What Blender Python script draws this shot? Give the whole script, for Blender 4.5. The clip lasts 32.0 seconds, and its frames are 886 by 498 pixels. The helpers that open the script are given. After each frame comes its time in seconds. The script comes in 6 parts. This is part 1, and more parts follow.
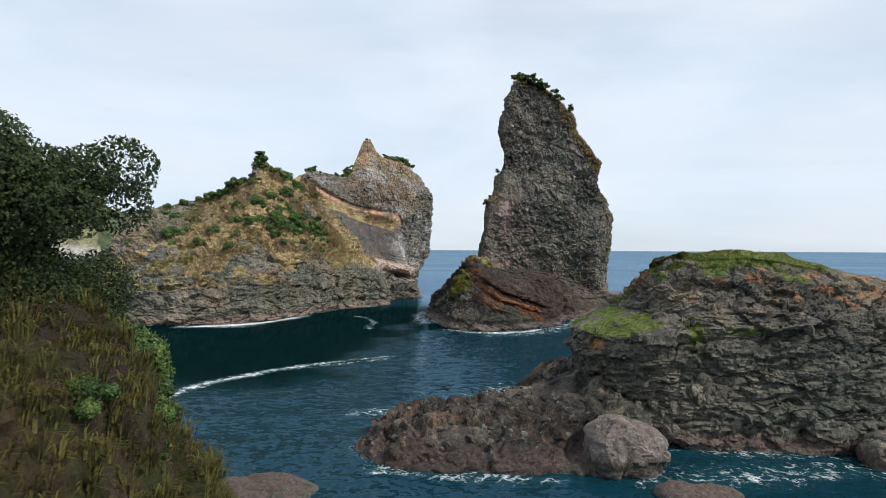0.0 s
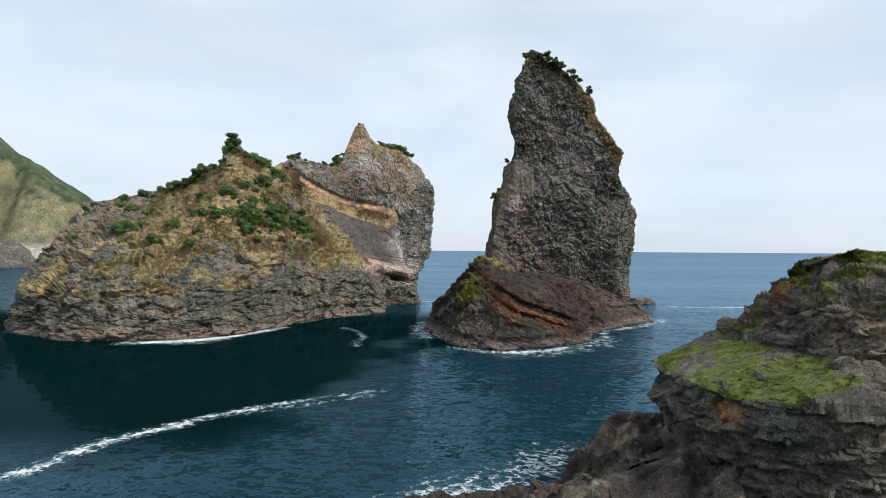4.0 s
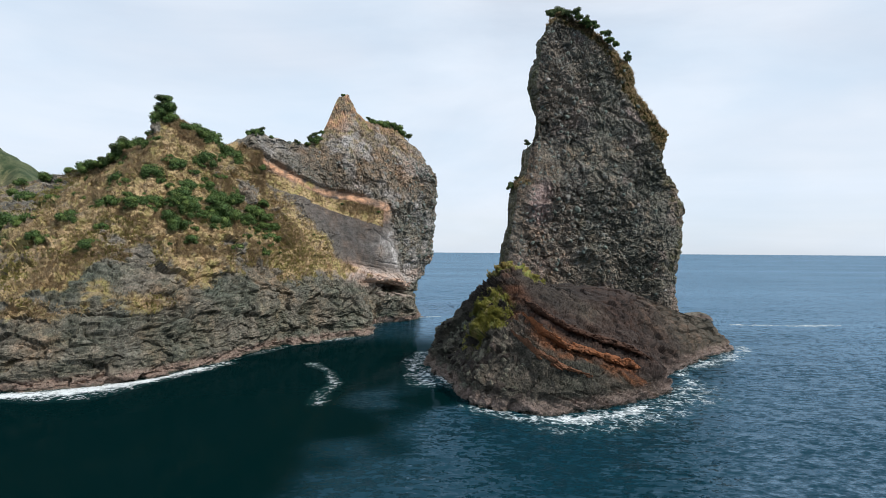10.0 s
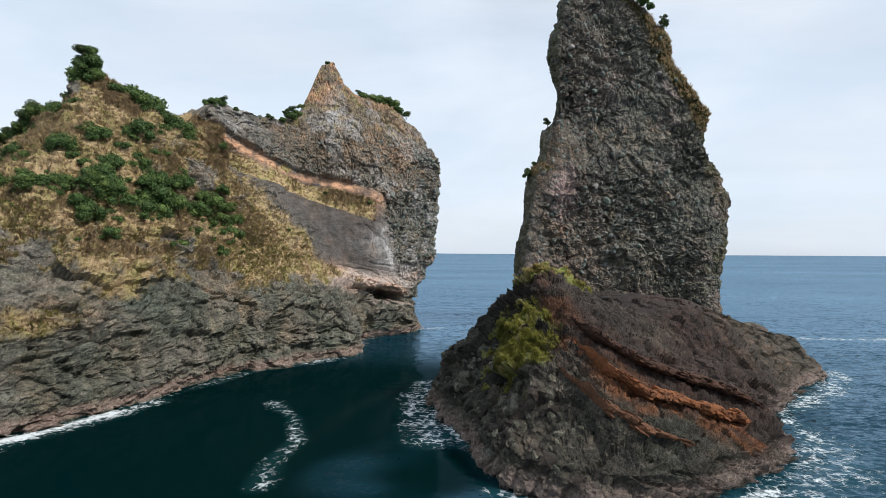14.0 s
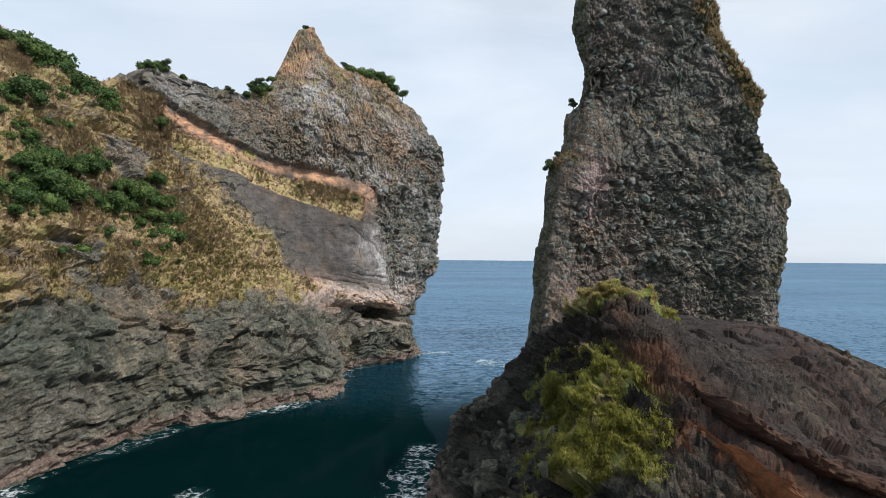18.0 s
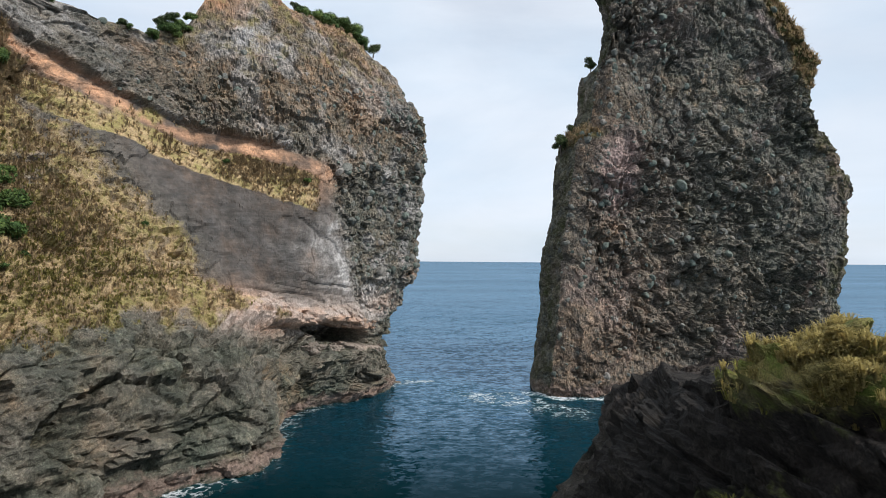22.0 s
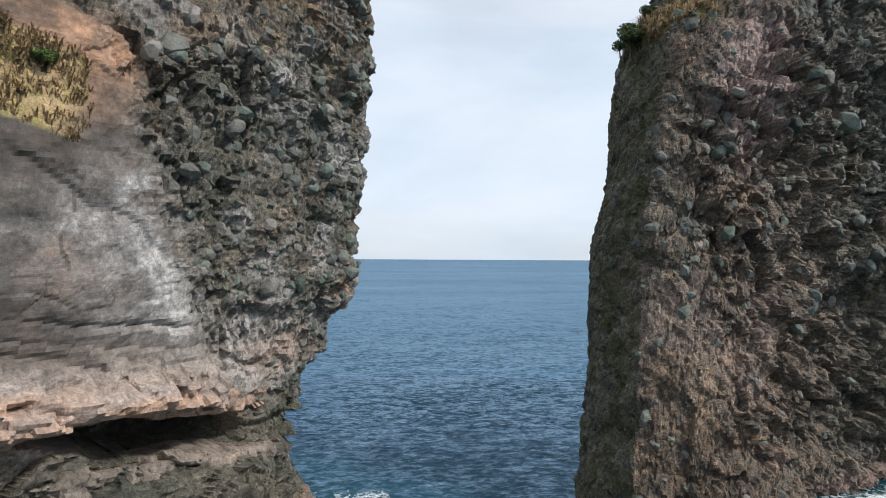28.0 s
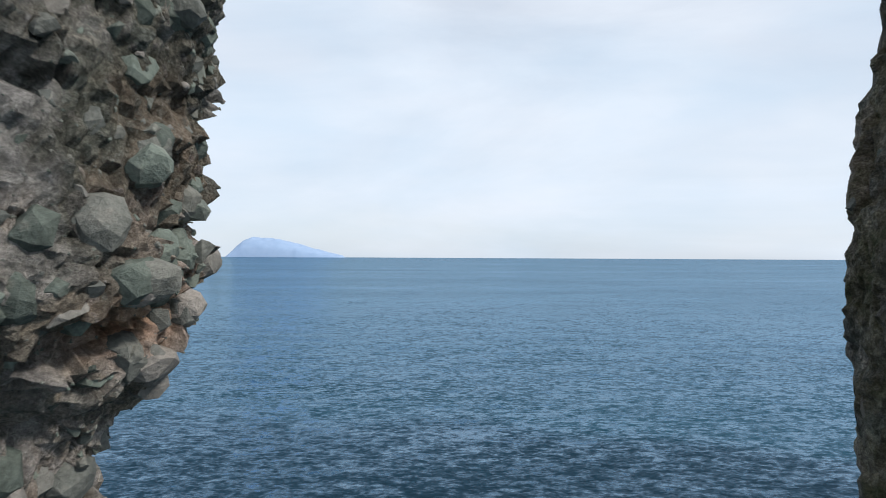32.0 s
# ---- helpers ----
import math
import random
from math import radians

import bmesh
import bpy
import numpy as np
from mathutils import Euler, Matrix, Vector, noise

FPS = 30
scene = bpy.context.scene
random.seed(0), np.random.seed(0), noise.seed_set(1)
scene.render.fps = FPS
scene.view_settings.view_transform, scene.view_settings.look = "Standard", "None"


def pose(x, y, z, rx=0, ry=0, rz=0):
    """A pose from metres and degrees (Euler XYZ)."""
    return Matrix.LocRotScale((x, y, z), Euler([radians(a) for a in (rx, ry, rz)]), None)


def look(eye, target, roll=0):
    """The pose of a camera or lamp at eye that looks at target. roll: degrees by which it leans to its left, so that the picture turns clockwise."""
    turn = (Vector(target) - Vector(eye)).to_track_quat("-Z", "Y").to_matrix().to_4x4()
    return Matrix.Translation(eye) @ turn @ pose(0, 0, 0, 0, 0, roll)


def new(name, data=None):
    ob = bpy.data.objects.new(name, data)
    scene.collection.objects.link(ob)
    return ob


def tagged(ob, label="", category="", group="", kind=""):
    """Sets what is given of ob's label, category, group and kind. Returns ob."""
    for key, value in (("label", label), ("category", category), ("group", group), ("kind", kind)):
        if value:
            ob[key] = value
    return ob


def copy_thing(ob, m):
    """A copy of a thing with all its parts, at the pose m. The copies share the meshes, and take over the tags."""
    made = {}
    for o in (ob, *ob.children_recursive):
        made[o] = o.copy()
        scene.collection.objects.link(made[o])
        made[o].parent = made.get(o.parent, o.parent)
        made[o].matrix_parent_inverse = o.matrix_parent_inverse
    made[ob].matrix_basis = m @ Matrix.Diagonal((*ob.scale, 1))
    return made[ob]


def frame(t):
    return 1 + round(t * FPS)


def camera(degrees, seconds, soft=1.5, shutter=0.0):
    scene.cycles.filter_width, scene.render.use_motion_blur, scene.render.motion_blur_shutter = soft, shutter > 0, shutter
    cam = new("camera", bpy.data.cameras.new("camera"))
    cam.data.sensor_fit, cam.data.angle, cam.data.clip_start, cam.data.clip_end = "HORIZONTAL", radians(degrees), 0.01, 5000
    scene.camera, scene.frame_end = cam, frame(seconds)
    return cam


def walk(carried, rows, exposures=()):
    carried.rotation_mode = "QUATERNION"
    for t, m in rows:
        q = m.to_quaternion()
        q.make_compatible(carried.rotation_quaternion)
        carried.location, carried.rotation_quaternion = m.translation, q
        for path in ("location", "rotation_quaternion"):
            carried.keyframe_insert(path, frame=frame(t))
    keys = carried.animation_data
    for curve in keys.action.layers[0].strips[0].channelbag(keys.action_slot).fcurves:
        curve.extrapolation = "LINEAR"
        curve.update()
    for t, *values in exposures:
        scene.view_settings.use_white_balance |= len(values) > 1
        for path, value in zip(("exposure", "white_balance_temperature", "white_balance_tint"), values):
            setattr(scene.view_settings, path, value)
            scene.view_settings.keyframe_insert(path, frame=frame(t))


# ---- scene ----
cam = camera(74.3, 32.0, 0.9, 0.2)
METRES, EYE, TILT, LEAN, TURN = 116.0, 10.0, 0.17, -0.3, 0.0
ROWS = [
    (0.0, 0.0, 0.0, 0.0000, 0.0, -0.17, -0.00),
    (0.5, -0.0004, 0.015, -0.0001, 0.01, -0.14, -0.02),
    (1.0, -0.0009, 0.029, -0.0002, 0.01, -0.15, -0.06),
    (1.5, -0.001, 0.0444, -0.0004, 0.02, -0.14, -0.06),
    (2.0, -0.0014, 0.0587, -0.0007, 0.03, -0.13, -0.09),
    (2.5, -0.0021, 0.074, -0.0010, 0.03, -0.15, -0.08),
    (3.0, -0.0026, 0.0883, -0.0013, 0.04, -0.13, -0.08),
    (3.5, -0.0031, 0.1037, -0.0017, 0.04, -0.12, -0.09),
    (5.5, -0.0036, 0.1648, -0.0025, 0.12, -0.04, -0.09),
    (6.0, -0.0037, 0.1796, -0.0027, 0.16, -0.00, -0.06),
    (6.5, -0.0044, 0.1952, -0.0029, 0.15, 0.05, -0.03),
    (7.0, -0.0044, 0.2094, -0.0018, 0.19, -0.01, -0.11),
    (7.5, -0.0065, 0.2257, -0.0027, 0.11, 0.07, -0.01),
    (8.0, -0.0066, 0.2402, -0.0022, 0.16, 0.07, -0.05),
    (8.5, -0.0071, 0.2559, -0.0016, 0.14, 0.07, -0.06),
    (9.0, -0.0071, 0.2704, -0.0010, 0.16, 0.04, -0.12),
    (9.5, -0.0078, 0.2863, -0.0012, 0.15, 0.07, -0.10),
    (10.0, -0.0086, 0.3009, -0.0009, 0.14, 0.06, -0.12),
    (10.5, -0.0089, 0.317, -0.0013, 0.09, 0.08, -0.09),
    (11.0, -0.0094, 0.3315, -0.0015, 0.05, 0.06, -0.13),
    (11.5, -0.0104, 0.3472, -0.0024, 0.06, 0.12, -0.06),
    (12.0, -0.0112, 0.3616, -0.0026, 0.06, 0.09, -0.09),
    (12.5, -0.0119, 0.3771, -0.0032, 0.08, 0.11, -0.05),
    (13.0, -0.0125, 0.3912, -0.0032, 0.09, 0.10, -0.07),
    (13.5, -0.0133, 0.4065, -0.0034, 0.1, 0.11, -0.05),
    (14.0, -0.014, 0.4204, -0.0032, 0.11, 0.16, -0.05),
    (14.5, -0.0146, 0.4351, -0.0027, 0.13, 0.23, -0.09),
    (16.5, -0.0167, 0.4911, -0.0025, 0.25, 0.54, -0.06),
    (17.0, -0.0171, 0.5045, -0.0022, 0.23, 0.60, -0.10),
    (17.5, -0.0174, 0.5192, -0.0020, 0.2, 0.69, -0.11),
    (18.0, -0.0177, 0.5331, -0.0019, 0.13, 0.80, -0.15),
    (18.5, -0.0181, 0.548, -0.0017, -0.07, 0.88, -0.16),
    (19.0, -0.0186, 0.5617, -0.0017, -0.29, 0.93, -0.14),
    (19.5, -0.019, 0.5767, -0.0017, -0.53, 0.94, -0.15),
    (20.0, -0.0191, 0.5906, -0.0016, -0.74, 0.95, -0.17),
    (20.5, -0.0193, 0.606, -0.0014, -1.0, 0.91, -0.17),
    (21.0, -0.0194, 0.6207, -0.0013, -1.24, 0.92, -0.17),
    (21.5, -0.0195, 0.6366, -0.0014, -1.51, 0.92, -0.15),
    (22.0, -0.0192, 0.6512, -0.0013, -1.8, 0.94, -0.13),
    (22.5, -0.0187, 0.6672, -0.0009, -2.13, 0.90, -0.13),
    (23.0, -0.0183, 0.6823, -0.0011, -2.44, 0.92, -0.10),
    (23.5, -0.0181, 0.6993, -0.0011, -2.76, 0.93, -0.08),
    (24.0, -0.0176, 0.7152, -0.0006, -3.03, 0.86, -0.06),
    (24.5, -0.0167, 0.7326, -0.0006, -3.32, 0.84, -0.06),
    (25.0, -0.0158, 0.7488, -0.0007, -3.58, 0.84, -0.03),
    (25.5, -0.015, 0.7666, -0.0006, -3.83, 0.79, -0.02),
    (27.5, -0.0115, 0.8364, -0.0004, -4.58, 0.74, -0.01),
    (28.0, -0.0099, 0.8528, -0.0004, -4.62, 0.73, -0.03),
    (28.5, -0.0084, 0.8709, -0.0010, -4.64, 0.70, -0.03),
    (29.0, -0.0076, 0.888, -0.0011, -4.69, 0.67, -0.03),
    (29.5, -0.0069, 0.9073, -0.0009, -4.7, 0.63, -0.08),
    (30.0, -0.0057, 0.9252, -0.0014, -4.61, 0.63, -0.09),
    (30.5, -0.0043, 0.9446, -0.0020, -4.51, 0.59, -0.11),
    (31.0, -0.0033, 0.9621, -0.0024, -4.37, 0.57, -0.10),
    (31.5, -0.0023, 0.9812, -0.0028, -4.24, 0.52, -0.07),
    (32.0, -0.0014, 0.9987, -0.0036, -4.18, 0.56, -0.01),
]
walk(cam, [(t, pose(0, 0, EYE, TILT, LEAN, TURN) @ pose(METRES * x, METRES * y, METRES * z, 90 + pitch, roll, yaw)) for t, x, y, z, yaw, pitch, roll in ROWS])


# ---- world, sun, exposure ----
SUN_EL, SUN_AZ = 42.0, 120.0          # degrees; azimuth clockwise from +y
world = bpy.data.worlds.new("sky")
scene.world = world
world.use_nodes = True


def link(tree, a, b):
    tree.links.new(a, b)


def make_world():
    tree = world.node_tree
    tree.nodes.clear()
    N = tree.nodes.new
    out, bg = N("ShaderNodeOutputWorld"), N("ShaderNodeBackground")
    sky = N("ShaderNodeTexSky")
    sky.sky_type, sky.sun_disc = "NISHITA", False
    sky.sun_elevation, sky.sun_rotation = radians(SUN_EL), radians(SUN_AZ)
    sky.air_density, sky.dust_density, sky.ozone_density = 1.0, 1.0, 1.5
    tc = N("ShaderNodeTexCoord")
    mp = N("ShaderNodeMapping")
    mp.inputs["Scale"].default_value = (1.0, 1.0, 3.4)
    mp.inputs["Location"].default_value = (3.1, 1.7, 0.4)
    n1 = N("ShaderNodeTexNoise")
    n1.inputs["Scale"].default_value, n1.inputs["Detail"].default_value, n1.inputs["Roughness"].default_value = 1.5, 7.0, 0.55
    n1.inputs["Distortion"].default_value = 0.5
    ramp = N("ShaderNodeValToRGB")
    ramp.color_ramp.elements[0].position, ramp.color_ramp.elements[0].color = 0.30, (0.72, 0.72, 0.72, 1)
    ramp.color_ramp.elements[1].position, ramp.color_ramp.elements[1].color = 0.62, (0.98, 0.98, 0.98, 1)
    n2 = N("ShaderNodeTexNoise")
    n2.inputs["Scale"].default_value, n2.inputs["Detail"].default_value = 2.6, 6.0
    cl = N("ShaderNodeValToRGB")
    cl.color_ramp.elements[0].position, cl.color_ramp.elements[0].color = 0.32, CLOUD_DARK
    cl.color_ramp.elements[1].position, cl.color_ramp.elements[1].color = 0.66, CLOUD_LIGHT
    up = N("ShaderNodeVectorMath")
    up.operation = "SCALE"
    up.inputs["Scale"].default_value = CLOUD_GAIN
    mix = N("ShaderNodeMix")
    mix.data_type = "RGBA"
    link(tree, tc.outputs["Generated"], mp.inputs["Vector"])
    link(tree, mp.outputs["Vector"], n1.inputs["Vector"])
    link(tree, mp.outputs["Vector"], n2.inputs["Vector"])
    link(tree, n1.outputs["Fac"], ramp.inputs["Fac"])
    link(tree, n2.outputs["Fac"], cl.inputs["Fac"])
    link(tree, cl.outputs["Color"], up.inputs[0])
    link(tree, ramp.outputs["Color"], mix.inputs["Factor"])
    link(tree, sky.outputs["Color"], mix.inputs["A"])
    link(tree, up.outputs["Vector"], mix.inputs["B"])
    link(tree, mix.outputs["Result"], bg.inputs["Color"])
    bg.inputs["Strength"].default_value = 0.1
    link(tree, bg.outputs["Background"], out.inputs["Surface"])


CLOUD_DARK, CLOUD_LIGHT, CLOUD_GAIN = (0.68, 0.80, 0.94, 1), (0.80, 0.87, 0.97, 1), 10.6
make_world()

sun = new("sun", bpy.data.lights.new("sun", "SUN"))
sun.data.energy, sun.data.angle, sun.data.color = 3.2, radians(6), (1.0, 0.95, 0.88)
_e, _a = radians(SUN_EL), radians(SUN_AZ)
sun_dir = Vector((math.sin(_a) * math.cos(_e), math.cos(_a) * math.cos(_e), math.sin(_e)))
sun.matrix_world = look(sun_dir * 300, (0, 0, 0))


# ---- noise on arrays ----
def _hash(ix, iy, iz, seed):
    h = (ix.astype(np.int64) * 374761393 + iy.astype(np.int64) * 668265263 + iz.astype(np.int64) * 2147483647 + seed * 1274126177) & 0xFFFFFFFF
    h = ((h ^ (h >> 13)) * 1274126177) & 0xFFFFFFFF
    h = ((h ^ (h >> 16)) * 2246822519) & 0xFFFFFFFF
    return ((h ^ (h >> 15)) & 0xFFFFFF).astype(np.float32) / 16777215.0


def vnoise(p, seed=0):
    """Smooth noise in -1..1 at points p (n, 3)."""
    i = np.floor(p).astype(np.int64)
    f = (p - i).astype(np.float32)
    f = f * f * f * (f * (f * 6 - 15) + 10)
    x, y, z = i[:, 0], i[:, 1], i[:, 2]
    fx, fy, fz = f[:, 0], f[:, 1], f[:, 2]
    r = np.zeros(len(p), np.float32)
    for dx in (0, 1):
        wx = fx if dx else 1 - fx
        for dy in (0, 1):
            wy = fy if dy else 1 - fy
            for dz in (0, 1):
                r += wx * wy * (fz if dz else 1 - fz) * _hash(x + dx, y + dy, z + dz, seed)
    return r * 2 - 1


def fbm(p, octaves=4, seed=0, gain=0.5):
    a, s, tot = 1.0, 0.0, 0.0
    for k in range(octaves):
        s = s + a * vnoise(p * (2.03 ** k), seed + k * 17)
        tot += a
        a *= gain
    return s / tot


def ridged(p, octaves=4, seed=0, gain=0.55):
    a, s, tot = 1.0, 0.0, 0.0
    for k in range(octaves):
        s = s + a * (1 - np.abs(vnoise(p * (2.03 ** k), seed + k * 13)) * 2)
        tot += a
        a *= gain
    return s / tot


def facets(p, seed=0):
    """Broken rock: a random offset and tilt for each cell, and how near a joint is."""
    i = np.floor(p).astype(np.int64)
    f = (p - i).astype(np.float32)
    d1 = np.full(len(p), 9.0, np.float32)
    d2 = d1.copy()
    off = np.zeros(len(p), np.float32)
    for dx in (-1, 0, 1):
        for dy in (-1, 0, 1):
            for dz in (-1, 0, 1):
                cx, cy, cz = i[:, 0] + dx, i[:, 1] + dy, i[:, 2] + dz
                a = _hash(cx, cy, cz, seed)
                b = _hash(cx, cy, cz, seed + 101)
                c = _hash(cx, cy, cz, seed + 203)
                vx, vy, vz = f[:, 0] - dx - a, f[:, 1] - dy - b, f[:, 2] - dz - c
                d = vx * vx + vy * vy + vz * vz
                near = d < d1
                d2 = np.where(near, d1, np.minimum(d2, d))
                o = ((a * 7.13 + b * 3.7) % 1.0) - 0.5 + 1.5 * (((a * 13.7) % 1 - 0.5) * vx + ((b * 17.9) % 1 - 0.5) * vy + ((c * 11.3) % 1 - 0.5) * vz)
                off = np.where(near, o, off)
                d1 = np.where(near, d, d1)
    return off, smooth(0.0, 0.12, np.sqrt(d2) - np.sqrt(d1))


def smooth(a, b, x):
    t = np.clip((x - a) / (b - a), 0, 1)
    return t * t * (3 - 2 * t)


# ---- mesh helpers ----
def raw_mesh(name, verts, faces, material=None, soft=True):
    """A mesh from arrays: verts (n, 3), faces (m, 3 or 4)."""
    me = bpy.data.meshes.new(name)
    verts = np.asarray(verts, np.float32)
    faces = np.asarray(faces, np.int32)
    k = faces.shape[1]
    me.vertices.add(len(verts))
    me.vertices.foreach_set("co", verts.ravel())
    me.loops.add(faces.size)
    me.loops.foreach_set("vertex_index", faces.ravel())
    me.polygons.add(len(faces))
    me.polygons.foreach_set("loop_start", np.arange(0, faces.size, k, dtype=np.int32))
    me.polygons.foreach_set("use_smooth", np.full(len(faces), soft))
    me.update(calc_edges=True)
    if material:
        me.materials.append(material)
    return me


def put_mask(me, values, name="mask"):
    """values (n, 3) from 0 to 1: growth, pale stone, red stone."""
    rgba = np.ones((len(values), 4), np.float32)
    rgba[:, 3] = 0
    rgba[:, :values.shape[1]] = np.clip(values, 0, 1)
    at = me.attributes.new(name, "FLOAT_COLOR", "POINT")
    at.data.foreach_set("color", rgba.ravel())


def grid_faces(nu, nv, closed):
    i = np.arange(nu if closed else nu - 1)[:, None]
    j = np.arange(nv - 1)[None, :]
    a = i * nv + j
    b = ((i + 1) % nu) * nv + j
    return np.stack([a, b, b + 1, a + 1], -1).reshape(-1, 4)


def grid_normals(P, closed):
    du = (np.roll(P, -1, 0) - np.roll(P, 1, 0)) if closed else np.gradient(P, axis=0)
    dv = np.gradient(P, axis=1)
    n = np.cross(du, dv)
    return n / (np.linalg.norm(n, axis=-1, keepdims=True) + 1e-9)


def spline(knots, t):
    """Catmull-Rom through knots (n, ...) closed, at t in knots."""
    n = len(knots)
    i = np.floor(t).astype(int)
    f = (t - i).reshape((-1,) + (1,) * (knots.ndim - 1))
    p0, p1, p2, p3 = (knots[(i + d) % n] for d in (-1, 0, 1, 2))
    return 0.5 * (2 * p1 + (p2 - p0) * f + (2 * p0 - 5 * p1 + 4 * p2 - p3) * f ** 2 + (3 * p1 - p0 - 3 * p2 + p3) * f ** 3)


def on_line(line, x, y):
    """The nearest places on a polyline of (x, y, z)."""
    best, out = np.full(x.shape, 1e9), np.zeros(x.shape + (3,))
    for a, b in zip(line[:-1], line[1:]):
        a, b = np.array(a, float), np.array(b, float)
        v = b - a
        t = np.clip(((x - a[0]) * v[0] + (y - a[1]) * v[1]) / (v[0] ** 2 + v[1] ** 2), 0, 1)
        p = a + t[..., None] * v
        d = np.hypot(x - p[..., 0], y - p[..., 1])
        out = np.where((d < best)[..., None], p, out)
        best = np.minimum(best, d)
    return out


def ring_loft(stations, counts, nv, tension=1.0, spine=None):
    """A rock mass: stations go round its shore; each is (shore x, y, crest x, y, z, [(inset, z), ...]); it closes on its spine. Gives (nu, nv, 3)."""
    K = []
    for sx, sy, cx, cy, cz, mids in stations:
        prof = [(-0.06, -2.5), (0.0, 0.0)] + list(mids) + [(1.0, cz)]
        K.append([(sx + (cx - sx) * f, sy + (cy - sy) * f, z) for f, z in prof])
    K = np.array(K, float)
    t = np.concatenate([k + np.arange(c) / c for k, c in enumerate(counts)])
    rows = spline(K, t)
    lin = K[np.floor(t).astype(int)] * (1 - (t % 1))[:, None, None] + K[(np.floor(t).astype(int) + 1) % len(K)] * (t % 1)[:, None, None]
    rows = rows * tension + lin * (1 - tension)
    top = on_line(spine, rows[:, -1, 0], rows[:, -1, 1])
    seg = np.linalg.norm(np.diff(K, axis=1), axis=2).mean(0)
    seg[0] *= 0.5
    rows = np.concatenate([rows, top[:, None]], 1)
    seg = np.append(seg, np.linalg.norm(rows[:, -1] - rows[:, -2], axis=1).mean())
    c = np.concatenate([[0], np.cumsum(seg)])
    v = np.linspace(0, c[-1], nv)
    j = np.clip(np.searchsorted(c, v, side="right") - 1, 0, len(seg) - 1)
    f = (v - c[j]) / seg[j]
    f = f * 0.6 + 0.4 * f * f * (3 - 2 * f)
    return rows[:, j] * (1 - f)[None, :, None] + rows[:, j + 1] * f[None, :, None]


def part(name, me, parent=None, label=""):
    ob = new(name, me)
    if parent:
        ob.parent = parent
    if label:
        ob["label"] = label
    return ob


# ---- materials ----
def nodes_of(name):
    m = bpy.data.materials.new(name)
    m.use_nodes = True
    t = m.node_tree
    return m, t, t.nodes["Principled BSDF"]


def noise_node(t, vec, scale, detail=6.0, rough=0.6):
    n = t.nodes.new("ShaderNodeTexNoise")
    n.inputs["Scale"].default_value, n.inputs["Detail"].default_value, n.inputs["Roughness"].default_value = scale, detail, rough
    if vec:
        link(t, vec, n.inputs["Vector"])
    return n.outputs["Fac"]


def ramp_node(t, fac, stops):
    r = t.nodes.new("ShaderNodeValToRGB")
    e = r.color_ramp.elements
    while len(e) < len(stops):
        e.new(0.5)
    for k, (pos, col) in zip(e, stops):
        k.position = pos
        k.color = (*col, 1) if isinstance(col, tuple) else (col, col, col, 1)
    link(t, fac, r.inputs["Fac"])
    return r.outputs["Color"]


def mix_node(t, fac, a, b, how="MIX"):
    m = t.nodes.new("ShaderNodeMix")
    m.data_type, m.blend_type = "RGBA", how
    for sock, v in ((m.inputs["Factor"], fac), (m.inputs["A"], a), (m.inputs["B"], b)):
        if isinstance(v, (int, float)):
            sock.default_value = v
        elif isinstance(v, tuple):
            sock.default_value = (*v, 1)
        else:
            link(t, v, sock)
    return m.outputs["Result"]


def math_node(t, op, a, b=0.0, clamp=False):
    m = t.nodes.new("ShaderNodeMath")
    m.operation, m.use_clamp = op, clamp
    for sock, v in zip(m.inputs, (a, b)):
        if isinstance(v, (int, float)):
            sock.default_value = v
        else:
            link(t, v, sock)
    return m.outputs[0]


